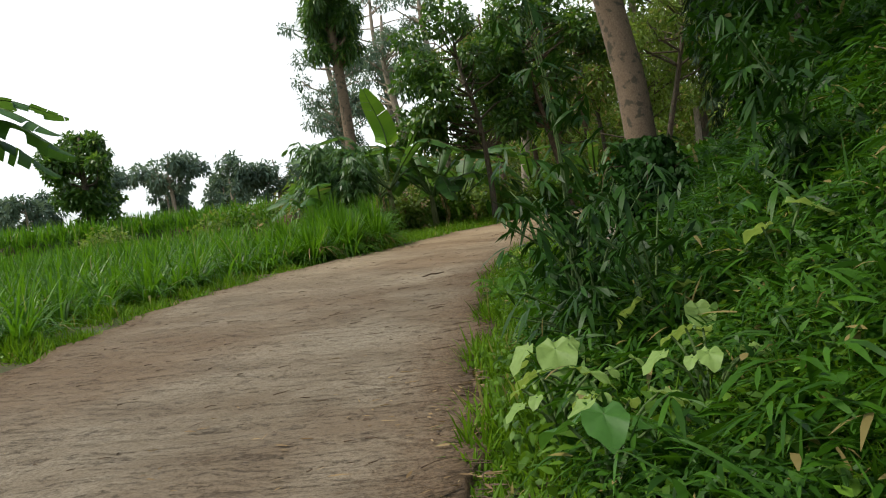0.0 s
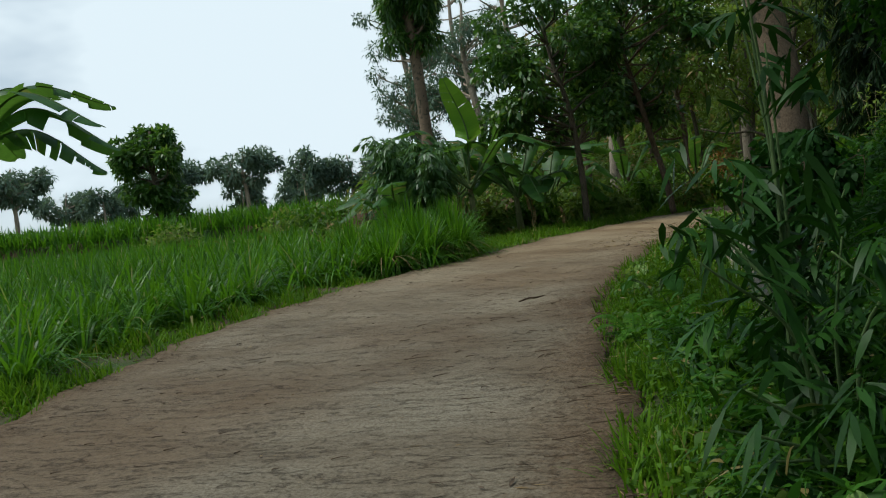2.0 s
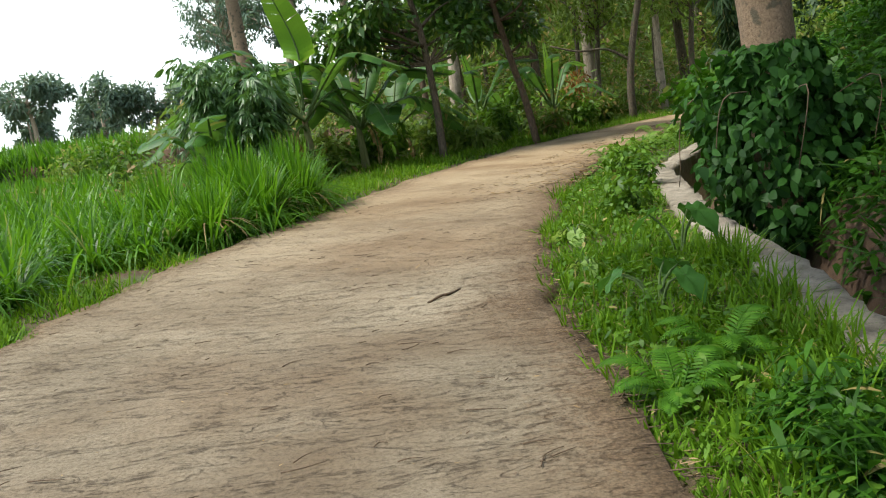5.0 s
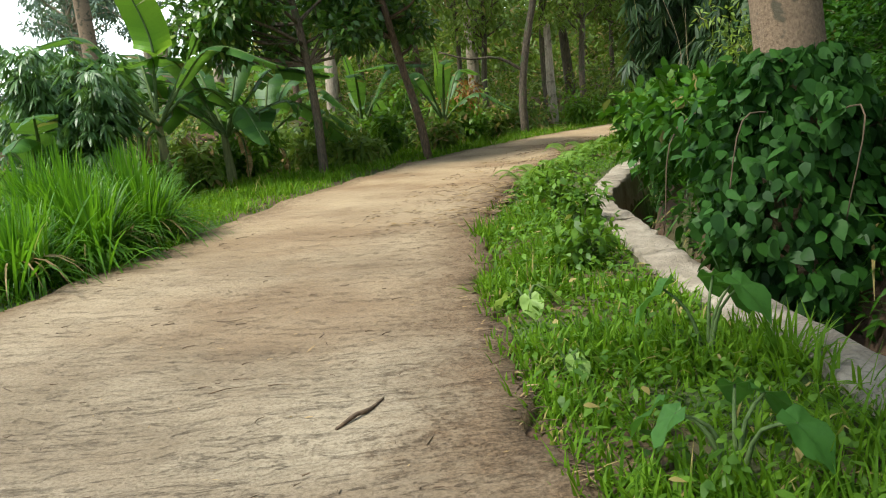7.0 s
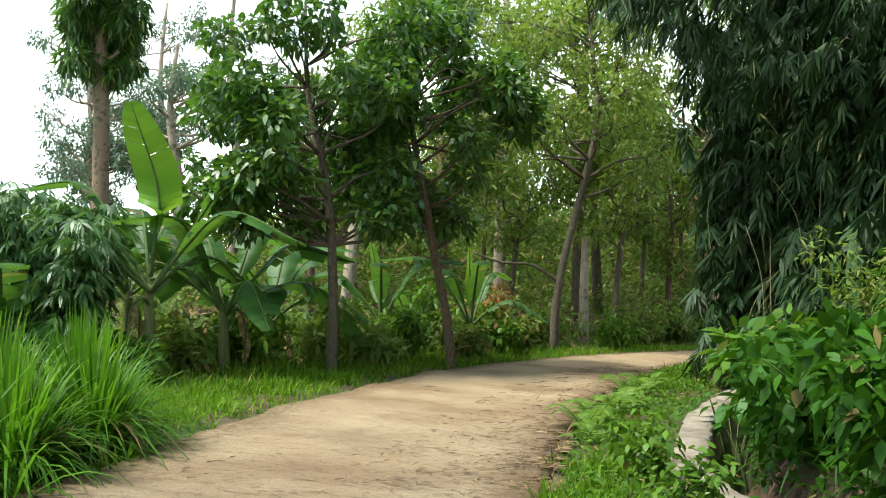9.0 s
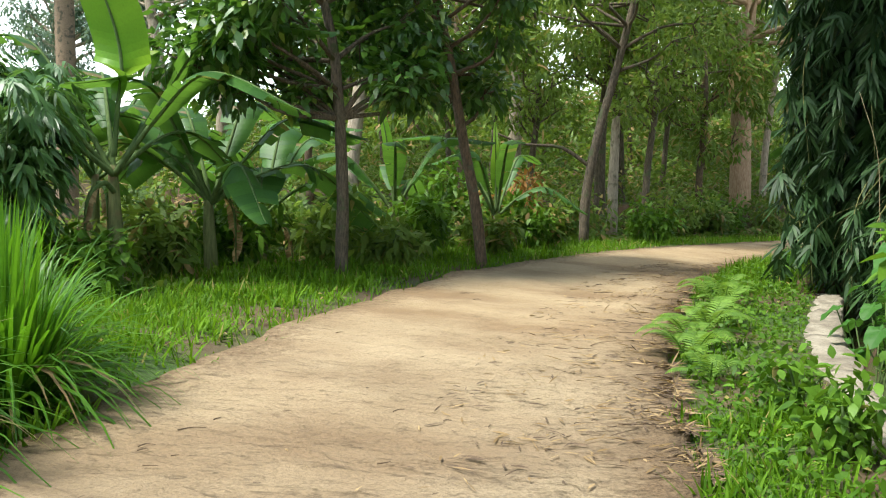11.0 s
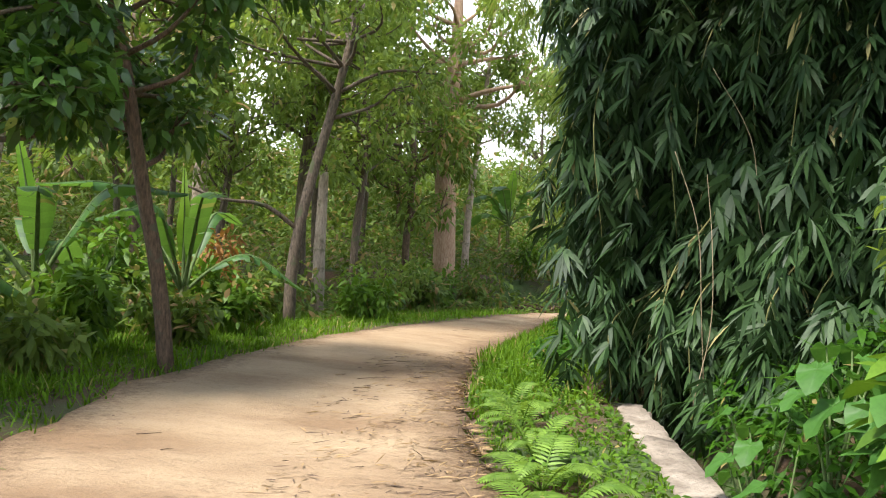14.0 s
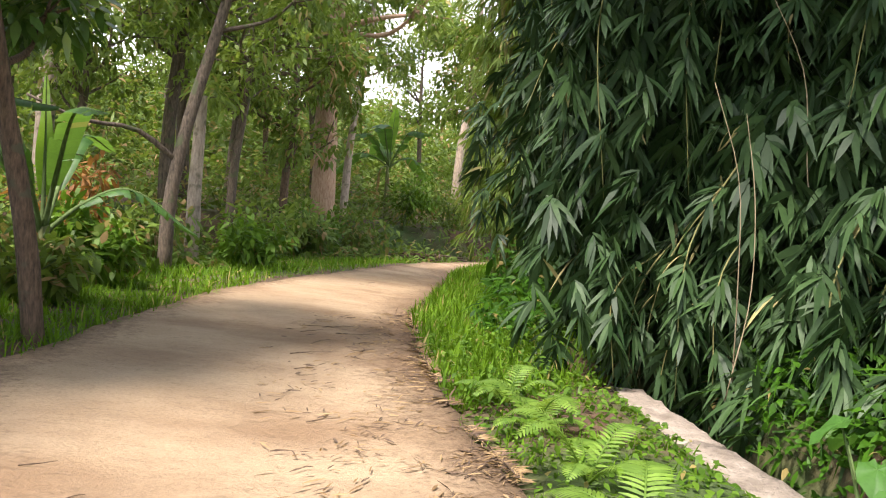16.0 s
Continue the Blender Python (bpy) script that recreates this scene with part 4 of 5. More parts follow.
for yx, yy, hh_, ll, nn in ((0.95, 6.3, 1.5, (-0.35, 0.0), 17), (1.1, 7.2, 1.7, (-0.3, 0.1), 18), (1.25, 5.6, 1.3, (-0.5, -0.2), 13), (0.95, 6.7, 2.9, (-0.1, 0.1), 26),
                            (0.85, 5.9, 0.6, (-0.62, -0.1), 8), (2.4, 6.0, 1.2, (-0.3, 0.0), 18)):
    young_bamboo(on_land(yx, yy), hh_, ll, "slender young bamboo with narrow green leaves leaning over the lane", nn)

# weeds with broad pale leaves by the lane's start
taro(on_land(0.5, 5.25), (0.22, 0.16, 0.2, 0.13, 0.17, 0.12, 0.1), 0.36, "pale yellow-green broad-leaved weed at the lane's edge", PALE_LEAF, 0.3)
taro(on_land(0.6, 4.75), (0.1, 0.12, 0.11, 0.09, 0.1, 0.08), 0.34, "pale yellow-green broad-leaved weed at the lane's edge", PALE_LEAF, 0.35)
taro(on_land(1.35, 5.4), (0.22, 0.19, 0.17, 0.2), 0.36, "pale yellow-green broad-leaved weed at the lane's edge", PALE_LEAF, 0.3)
taro(on_land(0.5, 3.5), (0.2, 0.17, 0.18, 0.15), 0.42, "dull green big-leaved taro at the lane's edge", TARO, 0.2, dip=-0.4)
taro(on_land(1.8, 4.95), (0.26, 0.18), 0.5, "dull green big-leaved taro on the bank", PALE_LEAF, 0.2, dip=-0.35)
for px, py, ph in ((0.42, 4.35, 0.4), (1.15, 4.3, 0.46), (0.62, 3.9, 0.36)):
    taro(on_land(px, py), (0.13, 0.09, 0.12, 0.08, 0.11, 0.09, 0.1, 0.08), ph, "pale yellow-green broad-leaved weed at the lane's edge", PALE_LEAF, 0.26, dip=-0.45)
taro(on_land(0.95, 11.25), (0.17, 0.17, 0.18, 0.15, 0.14), 0.34, "blue-green taro with heart-shaped leaves in the verge", TARO, 0.3)
taro(on_land(1.6, 12.5), (0.22, 0.22, 0.21, 0.19), 0.4, "blue-green taro with heart-shaped leaves against the low wall", TARO, 0.35)
taro(on_land(0.9, 12.7), (0.16, 0.14, 0.13), 0.12, "small pale heart-leaved weed in the verge", PALE_LEAF, 0.15)
taro(on_land(1.2, 14.1), (0.18, 0.16, 0.15), 0.14, "small pale heart-leaved weed in the verge", PALE_LEAF, 0.2)
taro(on_land(5.9, 20.1, 0.25), (0.2, 0.22, 0.19, 0.2, 0.18, 0.21, 0.17, 0.2), 0.45, "broad-leaved green plant beside the ditch", TARO, 0.5)
taro(on_land(6.4, 20.6, 0.3), (0.2, 0.21, 0.18, 0.2, 0.17, 0.2), 0.45, "broad-leaved green plant beside the ditch", TARO, 0.5)
for dx, dy, dh in ((5.45, 20.35, 1.05), (5.75, 20.75, 1.1), (5.95, 20.45, 1.0), (5.4, 19.95, 0.95), (6.35, 21.25, 1.0)):
    taro(on_land(dx, dy), (0.21, 0.19, 0.22, 0.18, 0.2, 0.17), dh, "broad-leaved green plant growing out of the ditch", TARO, 0.4, dip=-0.5)
taro(on_land(8.9, 21.4), (0.2, 0.18), 0.9, "broad-leaved creeper against the bamboo", TARO, 0.4)

# ferns
fern(on_land(0.55, 9.95), 11, 0.42, "bright green fern overhanging the lane's edge", mat=FERN_DARK)
fern(on_land(0.95, 10.3), 10, 0.40, "bright green fern overhanging the lane's edge", mat=FERN_DARK)
for fx, fy, fl, fk in ((3.55, 20.3, 0.5, 6), (3.95, 20.95, 0.6, 8), (4.6, 21.7, 0.6, 8), (5.15, 22.4, 0.55, 7),
                       (5.8, 23.3, 0.5, 6), (6.2, 23.9, 0.45, 6), (3.3, 19.6, 0.4, 6)):
    fern(on_land(fx, fy), fk, fl, "yellow-green fern clump between the lane and the low wall")

# shrubs behind the wall and up the bank
for sx, sy, sz, cnt, lab, mt, ls in (
        (5.15, 18.75, (0.8, 0.8, 1.0), 900, "leafy dark green shrub overhanging the low wall", HERB, (0.2, 0.11)),
        (5.9, 19.4, (0.7, 0.7, 0.9), 800, "leafy dark green shrub overhanging the low wall", HERB, (0.2, 0.11)),
        (4.75, 18.25, (0.55, 0.55, 0.95), 420, "broad-leaved green shrub overhanging the low wall", TARO, (0.24, 0.14)),
        (5.5, 19.2, (0.6, 0.6, 0.95), 440, "broad-leaved green shrub overhanging the low wall", TARO, (0.24, 0.14)),
        (4.5, 17.4, (0.9, 0.9, 0.9), 900, "leafy dark green shrub on the bank", BANK, (0.16, 0.09)),
        (3.9, 15.6, (0.8, 0.8, 1.2), 900, "leafy dark green shrub on the bank", BANK, (0.16, 0.09)),
        (2.95, 17.7, (0.28, 0.3, 0.45), 260, "low leafy weed bush against the low wall", HERB, (0.1, 0.05)),
        (3.2, 18.45, (0.28, 0.3, 0.42), 260, "low leafy weed bush against the low wall", HERB, (0.1, 0.05)),
        (2.7, 16.75, (0.3, 0.3, 0.42), 260, "low leafy weed bush against the low wall", HERB, (0.1, 0.05)),
        (2.1, 15.0, (0.3, 0.3, 0.38), 240, "low leafy weed bush against the low wall", HERB, (0.1, 0.05)),
        (7.1, 19.9, (0.9, 0.9, 1.5), 1100, "bright green feathery shrub on the bank", LIGHT_TREE, (0.13, 0.04)),
        (4.6, 12.3, (1.0, 1.0, 1.6), 1300, "tall dark green shrub on the bank", BANK, (0.18, 0.07)),
        (4.3, 9.2, (1.0, 1.2, 1.1), 1300, "tall dark green shrub on the bank", BANK, (0.18, 0.06)),
        (5.5, 14.6, (1.3, 1.3, 2.4), 1800, "tall dark green shrub on the bank", BANK, (0.2, 0.08)),
        (6.3, 11.0, (1.4, 1.4, 2.6), 1900, "tall dark green shrub on the bank", BANK, (0.2, 0.08)),
        (5.2, 7.2, (1.2, 1.3, 1.8), 1600, "tall dark green shrub on the bank", BANK, (0.18, 0.07)),
        (7.0, 16.8, (1.4, 1.4, 2.4), 1800, "tall dark green shrub on the bank", BANK, (0.2, 0.08)),
        (8.4, 13.2, (1.6, 1.6, 3.2), 2000, "tall dark green shrub on the bank", BANK, (0.22, 0.09)),
        (8.2, 8.6, (1.6, 1.6, 3.0), 2000, "tall dark green shrub on the bank", BANK, (0.22, 0.09)),
        (9.4, 17.8, (1.6, 1.6, 3.0), 2000, "tall dark green shrub on the bank", BANK, (0.22, 0.09))):
    shrub(on_land(sx, sy), sz, lab, mt, cnt, ls)

# trees up on the bank, closing the view to the right
for i, (tx, ty, hgt) in enumerate(((6.6, 15.9, 8.5), (8.6, 11.2, 9.0), (11.0, 15.5, 10.0), (7.6, 6.0, 8.0), (12.5, 20.5, 10.0))):
    tree("bank_tree", "dark leafy tree standing up on the bank", on_land(tx, ty), [(0, 0, -0.3), (0.1, 0.1, hgt * 0.3), (-0.1, 0.2, hgt * 0.65), (0.1, 0.1, hgt)], (0.14, 0.11, 0.05),
         BARK_DARK, BROAD, clouds(13, (0, 0, hgt * 0.62), (2.0, 2.0, hgt * 0.34), 0.95, 40 + i), 6500, (0.22, 0.09), "bank trees", scatter=18)

# ---- the bamboo grove ----


def bamboo_clump(at, culms, height, lean, label, sprays_n, radius, curtain, seed, size=0.3, leaf=BAMBOO):
    g = np.random.default_rng(seed)
    p = thing("bamboo_clump", label, "bamboo", at, 0, "bamboo clumps")
    so_leaf = Soup()
    for i in range(culms):
        a = g.uniform(0, 6.28)
        b = np.array([np.cos(a), np.sin(a), 0]) * g.uniform(0.1, 0.6)
        out = np.array([np.cos(a), np.sin(a), 0]) * g.uniform(0.3, 1.0) * radius + np.array([lean[0], lean[1], 0]) * g.uniform(0.4, 1.2)
        h = height * g.uniform(0.7, 1.05)
        e = b + out + np.array([0, 0, h * 0.86])
        ln = curve([tuple(b + np.array([0, 0, -0.2])), tuple(b + out * 0.15 + np.array([0, 0, h * 0.5])), tuple(b + out * 0.55 + np.array([0, 0, h * 0.9])), tuple(e)], 16)
        so = Soup()
        tube(so, ln, [0.045, 0.035, 0.008], 7, 0.02)
        part("culm", so, CULM, p, "", True)
        m = sprays_n
        k = g.uniform(2, 15, m)
        k0 = k.astype(int)
        q = ln[k0] + (ln[np.minimum(k0 + 1, 15)] - ln[k0]) * (k - k0)[:, None]
        o = unit(g.normal(size=(m, 3)) * np.array([1, 1, 0.4]))
        q = q + o * g.uniform(0.1, 1.0, (m, 1)) + np.array([0, 0, -0.25])
        sprays(so_leaf, q, o * 0.8 + np.array([0, 0, -0.6]), 6, size, size * 0.13, 0.95)
    if curtain:
        # branches that hang down in front, thick with leaves
        (x0, y0), (x1, y1), z0, z1, m = curtain
        nx, ny = (y1 - y0), -(x1 - x0)
        nl = math.hypot(nx, ny)
        face = np.array([nx / nl, ny / nl, 0])
        along = np.array([x1 - x0, y1 - y0, 0])
        foot = np.array([x0, y0, 0]) - np.array(at) + face * 0.75
        twigs = m // 13
        for b in range(twigs):
            f, top, drop = g.uniform(0, 1), z0 + (z1 - z0) * g.uniform(0.12, 1.0), g.uniform(1.0, 2.6)
            low = max(top - drop, z0 + 0.1 * g.uniform(0, 6))
            dep = 0.25 + 0.9 * g.uniform(0, 1) - 0.3 * np.sin(f * 9 + 1) - 0.22 * np.sin(f * 23)
            root = foot + along * f - face * (dep + 0.5) + np.array([0, 0, top])
            side = along / nl * g.normal() * 0.25
            tip = foot + along * f - face * (dep - 0.25) + side + np.array([0, 0, low])
            ln = curve([tuple(root), tuple(root * 0.55 + tip * 0.45 + face * 0.35 + np.array([0, 0, 0.1])), tuple(tip)], 14)
            k = np.sort(g.uniform(1, 13, 10))
            k0 = k.astype(int)
            q = ln[k0] + (ln[np.minimum(k0 + 1, 13)] - ln[k0]) * (k - k0)[:, None]
            o = unit(g.normal(size=(10, 3)) * np.array([1, 1, 0.2]))
            sprays(so_leaf, q + o * 0.06, o * 0.75 + face * 0.35 + np.array([0, 0, -0.75]), 7, size, size * 0.14, 1.1, 0.45)
            if b % 4 == 0:
                st = Soup()
                tube(st, ln, [0.010, 0.004], 5)
                part("branch", st, CULM, p, "", True)
        # high branches that arch out over the ditch and the verge
        n_out = m // 5
        f, reach_ = g.uniform(0, 1, n_out), g.uniform(0, 1, n_out)
        zz = z0 + 4.7 + 2.6 * np.sin(reach_ * 2.2) * g.uniform(0.7, 1.0, n_out)
        q = foot + along * f[:, None] + face * (reach_ * 2.4)[:, None] + np.stack([0 * zz, 0 * zz, zz], 1)
        o = unit(g.normal(size=(n_out, 3)) * np.array([1, 1, 0.2]))
        sprays(so_leaf, q, o * 0.6 + face * 0.3 + np.array([0, 0, -0.9]), 7, size, size * 0.125, 0.9, 0.4)
        # the leaves deeper inside
        f, dep = g.uniform(-0.05, 1.05, m), g.uniform(0.5, 1.7, m)
        zz = z0 + (z1 - z0) * g.uniform(0, 1, m)
        q = foot + along * f[:, None] - face * dep[:, None] + np.stack([0 * zz, 0 * zz, zz], 1)
        o = unit(g.normal(size=(m, 3)) * np.array([1, 1, 0.3]))
        sprays(so_leaf, q, o * 0.7 + np.array([0, 0, -0.7]), 6, size * 1.1, size * 0.19, 1.2, 0.5)
    part("foliage", so_leaf, leaf, p)
    return p


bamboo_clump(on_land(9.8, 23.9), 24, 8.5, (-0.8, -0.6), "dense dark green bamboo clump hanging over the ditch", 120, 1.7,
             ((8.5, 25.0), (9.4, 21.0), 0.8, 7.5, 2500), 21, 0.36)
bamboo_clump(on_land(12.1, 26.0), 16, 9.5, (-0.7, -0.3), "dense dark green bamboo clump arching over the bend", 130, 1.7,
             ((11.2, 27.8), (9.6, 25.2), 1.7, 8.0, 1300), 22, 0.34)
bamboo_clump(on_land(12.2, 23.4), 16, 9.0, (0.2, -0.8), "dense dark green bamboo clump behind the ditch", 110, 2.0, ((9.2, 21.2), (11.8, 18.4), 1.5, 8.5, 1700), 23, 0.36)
bamboo_clump(on_land(15.2, 28.0), 10, 9.5, (-0.5, 0.4), "dense dark green bamboo clump at the bend", 110, 2.0, None, 24, 0.3)
# its sunlit look is in the colour: the paler tree leaf replaces BAMBOO
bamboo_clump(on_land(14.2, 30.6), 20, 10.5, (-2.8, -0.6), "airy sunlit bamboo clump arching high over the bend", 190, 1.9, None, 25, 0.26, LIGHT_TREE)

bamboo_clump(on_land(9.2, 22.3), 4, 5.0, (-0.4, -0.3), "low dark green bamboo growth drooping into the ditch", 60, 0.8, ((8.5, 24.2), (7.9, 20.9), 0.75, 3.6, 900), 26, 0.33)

# dry vines that hang through the bamboo
for vx, vy, z0, z1, b in ((7.55, 22.85, 1.2, 3.6, 0.12), (7.65, 22.75, 1.15, 3.4, -0.15), (8.0, 22.6, 2.2, 4.4, 0.35)):
    p = thing("hanging_vine", "dry straw-coloured vine hanging through the bamboo", "vine", (0, 0, 0), 0, "hanging vines")
    so = Soup()
    tube(so, curve([(vx + b * 1.5, vy, z0), (vx + b * 0.3, vy - 0.05, z0 + (z1 - z0) * 0.35), (vx, vy, z0 + (z1 - z0) * 0.7), (vx - b, vy + 0.2, z1)], 14), [0.006, 0.005, 0.003], 5, 0.1)
    part("strand", so, VINE, p, "", True)

# ---- left-hand side, from the field to the bend ----
# banana plants
banana(on_land(-9.1, 16.2), 2.8, 14, 2.3, "banana plant with wind-torn leaves behind the grass field", 20, width=0.85, stem_r=0.13, young=False)
B1 = on_land(-1.35, 25.1)
p = banana(B1, 1.5, 7, 2.2, "banana plant with one tall bright upright leaf", 40, width=0.6, young=False, dead=1)
banana_leaf(p, (0.0, 0.0, 1.6), (0.12, 0.0, 2.6), (-0.5, -0.1, 4.15), 0.85, BANANA_YOUNG, "tall bright young upright leaf", 0.03, 0.08)
banana(on_land(-0.2, 26.3), 1.1, 9, 2.2, "leafy banana plant among the trees", 100, young=False)
banana(on_land(-2.7, 26.8), 1.3, 8, 2.2, "leafy banana plant among the trees", 10, young=False)
banana(on_land(0.6, 28.0), 0.9, 7, 1.9, "low banana plant beneath the trees", 60, young=False)
banana(on_land(3.0, 29.3), 0.9, 6, 1.9, "low banana plant beneath the trees", 130, width=0.42)
banana(on_land(5.2, 30.2), 0.8, 6, 1.8, "low banana plant beneath the trees", 215, width=0.36)
banana(on_land(-3.9, 29.8), 1.2, 7, 1.7, "leafy banana plant beyond the grass", 250)
banana(on_land(1.0, 32.5), 1.2, 9, 2.2, "leafy banana plant deep among the trees", 50, young=False)
banana(on_land(-3.2, 24.2), 0.7, 7, 1.5, "leafy banana plant beyond the grass", 140, young=False)
banana(on_land(-1.9, 28.6), 1.4, 9, 2.3, "leafy banana plant among the trees", 220, young=False)
banana(on_land(22.5, 43.5), 2.0, 7, 2.1, "banana plant in the shade beyond the bend", 80)

# cassava-like bushes with drooping fingered leaves by the banana plants
for cx, cy, ch in ((-3.0, 24.6, 2.7), (-3.4, 25.7, 2.1), (-2.4, 24.0, 2.2), (-2.5, 25.6, 3.0)):
    p = thing("cassava_bush", "cassava bush with drooping fingered leaves", "shrub", on_land(cx, cy), 0, "cassava bushes")
    so_l = Soup()
    for i in range(6):
        a = rng.uniform(0, 6.28)
        e = np.array([np.cos(a) * 0.5, np.sin(a) * 0.5, ch * rng.uniform(0.7, 1)])
        ln = curve([(0, 0, -0.1), tuple(e * np.array([0.4, 0.4, 0.6])), tuple(e)], 8)
        so = Soup()
        tube(so, ln, [0.02, 0.01], 5)
        part("stem", so, STALK, p, "", True)
        m = 90
        k = rng.integers(3, 8, m)
        o = unit(rng.normal(size=(m, 3)) * np.array([1, 1, 0.3]))
        sprays(so_l, ln[k] + o * rng.uniform(0.1, 0.5, (m, 1)), o * 0.7 + np.array([0, 0, -0.5]), 6, 0.24, 0.045, 1.1, 0.4)
    part("foliage", so_l, CASSAVA, p)

# the two broad-leaved trees beside the lane
T1 = on_land(1.48, 25.75)
p = tree("broadleaf_tree", "slim dark tree with a dense crown of broad glossy leaves", T1, [(0, 0, -0.2), (0.02, 0, 1.0), (0.0, 0, 1.9), (-0.15, 0, 3.6), (-0.5, 0.1, 5.2), (-0.6, 0.2, 7.2)], (0.105, 0.09, 0.08, 0.05, 0.025),
     BARK_DARK, BROAD, clouds(46, (-0.6, 0.0, 4.9), (2.4, 1.9, 3.0), 0.55, 5) + [(1.1, 0, 4.0, 0.6), (0.9, 0.3, 5.4, 0.7), (1.2, 0, 6.6, 0.7)], 9500, (0.2, 0.105), "roadside trees", scatter=26)
p.scale = (0.87, 0.87, 0.87)
T2 = on_land(3.9, 26.95)
p = tree("broadleaf_tree", "leaning reddish tree with a dense crown of broad glossy leaves", T2, [(0, 0, -0.2), (-0.15, 0, 1.0), (-0.42, 0, 2.3), (-0.6, 0, 3.3), (-0.9, 0.1, 5.0), (-0.7, 0.2, 7.0)], (0.10, 0.085, 0.075, 0.05, 0.025),
     BARK_RED, BROAD, clouds(40, (-0.6, 0.2, 5.0), (2.0, 1.8, 2.7), 0.55, 6), 9500, (0.2, 0.105), "roadside trees", scatter=22)
p.scale = (0.93, 0.93, 0.93)
T3 = on_land(8.4, 33.2)
p = tree("slender_tree", "slender crooked forking tree with thin light foliage", T3, [(0, 0, -0.2), (0.05, 0, 1.2), (0.25, 0, 2.2), (0.75, 0, 4.0), (1.1, 0, 5.6), (1.0, 0.2, 8.0)], (0.11, 0.095, 0.085, 0.06, 0.03),
         BARK_DARK, LIGHT_TREE, clouds(36, (0.7, 0.2, 6.6), (3.0, 2.2, 3.2), 0.65, 8), 7000, (0.16, 0.07), "roadside trees", scatter=20)
so = Soup()
tube(so, curve([(0.2, 0, 1.6), (-0.5, 0.1, 2.05), (-1.3, 0.1, 2.1), (-2.0, 0.2, 2.35)], 10), [0.05, 0.02], 6, 0.04)
part("limb", so, BARK_DARK, p)
p.scale = (1.12, 1.12, 1.12)

# the tall bare-stemmed tree, a spiky tuft at its head
T4 = on_land(-3.3, 36.6)
tree("tall_tree", "tall pale-stemmed tree with a narrow spiky crown against the sky", T4, [(0, 0, -0.2), (0.05, 0, 3.0), (0.0, 0, 6.0), (-0.1, 0, 9.5), (0.1, 0, 12.0)], (0.27, 0.24, 0.22, 0.18, 0.05),
     BARK_SPOT, BROAD, clouds(34, (0, 0, 9.3), (1.1, 1.1, 2.8), 0.45, 11), 8000, (0.36, 0.07), droop=0.7, scatter=10)

# thin feathery trees behind it
for i, (fx, fy, fh, fr) in enumerate(((-5.0, 50, 12.0, 2.8), (0.5, 48, 13.0, 3.4), (-2.5, 56, 14, 3.4), (-4.4, 45, 6.6, 1.9), (-1.6, 44, 9.0, 2.2))):
    tree("feathery_tree", "tall airy tree with flat layers of feathery leaves", on_land(fx, fy), [(0, 0, -0.3), (0.2, 0, fh * 0.4), (-0.2, 0, fh * 0.75), (0, 0, fh)], (0.24, 0.18, 0.06), BARK_PALE, HAZED_LEAF,
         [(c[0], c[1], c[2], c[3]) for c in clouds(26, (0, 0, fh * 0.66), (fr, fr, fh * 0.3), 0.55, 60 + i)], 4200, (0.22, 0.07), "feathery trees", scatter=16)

# the dense round tree and the far tree line beyond the field
JK = on_land(-17.4, 45.0)
tree("round_tree", "dense dark round-crowned tree beyond the field", JK, [(0, 0, -0.3), (0.1, 0, 1.8), (0, 0, 3.5), (0.1, 0, 5.0)], (0.2, 0.16, 0.06), BARK_DARK, BROAD,
     clouds(30, (0.1, 0, 2.9), (2.1, 2.1, 2.6), 0.62, 14), 8000, (0.3, 0.15), scatter=16)
far_a = tree("far_tree", "hazy green tree in the far tree line", on_land(-27, 92), [(0, 0, -0.5), (0.2, 0, 3), (0, 0, 6), (0.3, 0, 8)], (0.25, 0.2, 0.06), BARK_PALE, HAZED_LEAF,
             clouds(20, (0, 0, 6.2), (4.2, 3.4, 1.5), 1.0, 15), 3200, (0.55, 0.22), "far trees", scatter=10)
far_b = tree("far_tree", "hazy green tree in the far tree line", on_land(-20.5, 90), [(0, 0, -0.5), (0.1, 0, 3), (0, 0, 6)], (0.2, 0.15, 0.06), BARK_PALE, HAZED_LEAF,
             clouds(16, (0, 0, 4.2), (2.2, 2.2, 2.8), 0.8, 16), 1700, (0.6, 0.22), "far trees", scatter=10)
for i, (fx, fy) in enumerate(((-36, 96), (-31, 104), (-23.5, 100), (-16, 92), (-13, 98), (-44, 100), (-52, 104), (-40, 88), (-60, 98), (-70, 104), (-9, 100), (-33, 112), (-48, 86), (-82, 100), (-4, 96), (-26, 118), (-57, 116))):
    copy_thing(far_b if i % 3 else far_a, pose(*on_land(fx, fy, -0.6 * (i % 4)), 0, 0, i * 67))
shrub(on_land(-14.5, 38.0), (1.4, 1.4, 1.6), "light green bush at the end of the field", LIGHT_TREE, 1200, (0.22, 0.09))
shrub(on_land(-10.5, 40.0), (1.6, 1.6, 1.6), "light green bush at the end of the field", LIGHT_TREE, 1200, (0.22, 0.09))

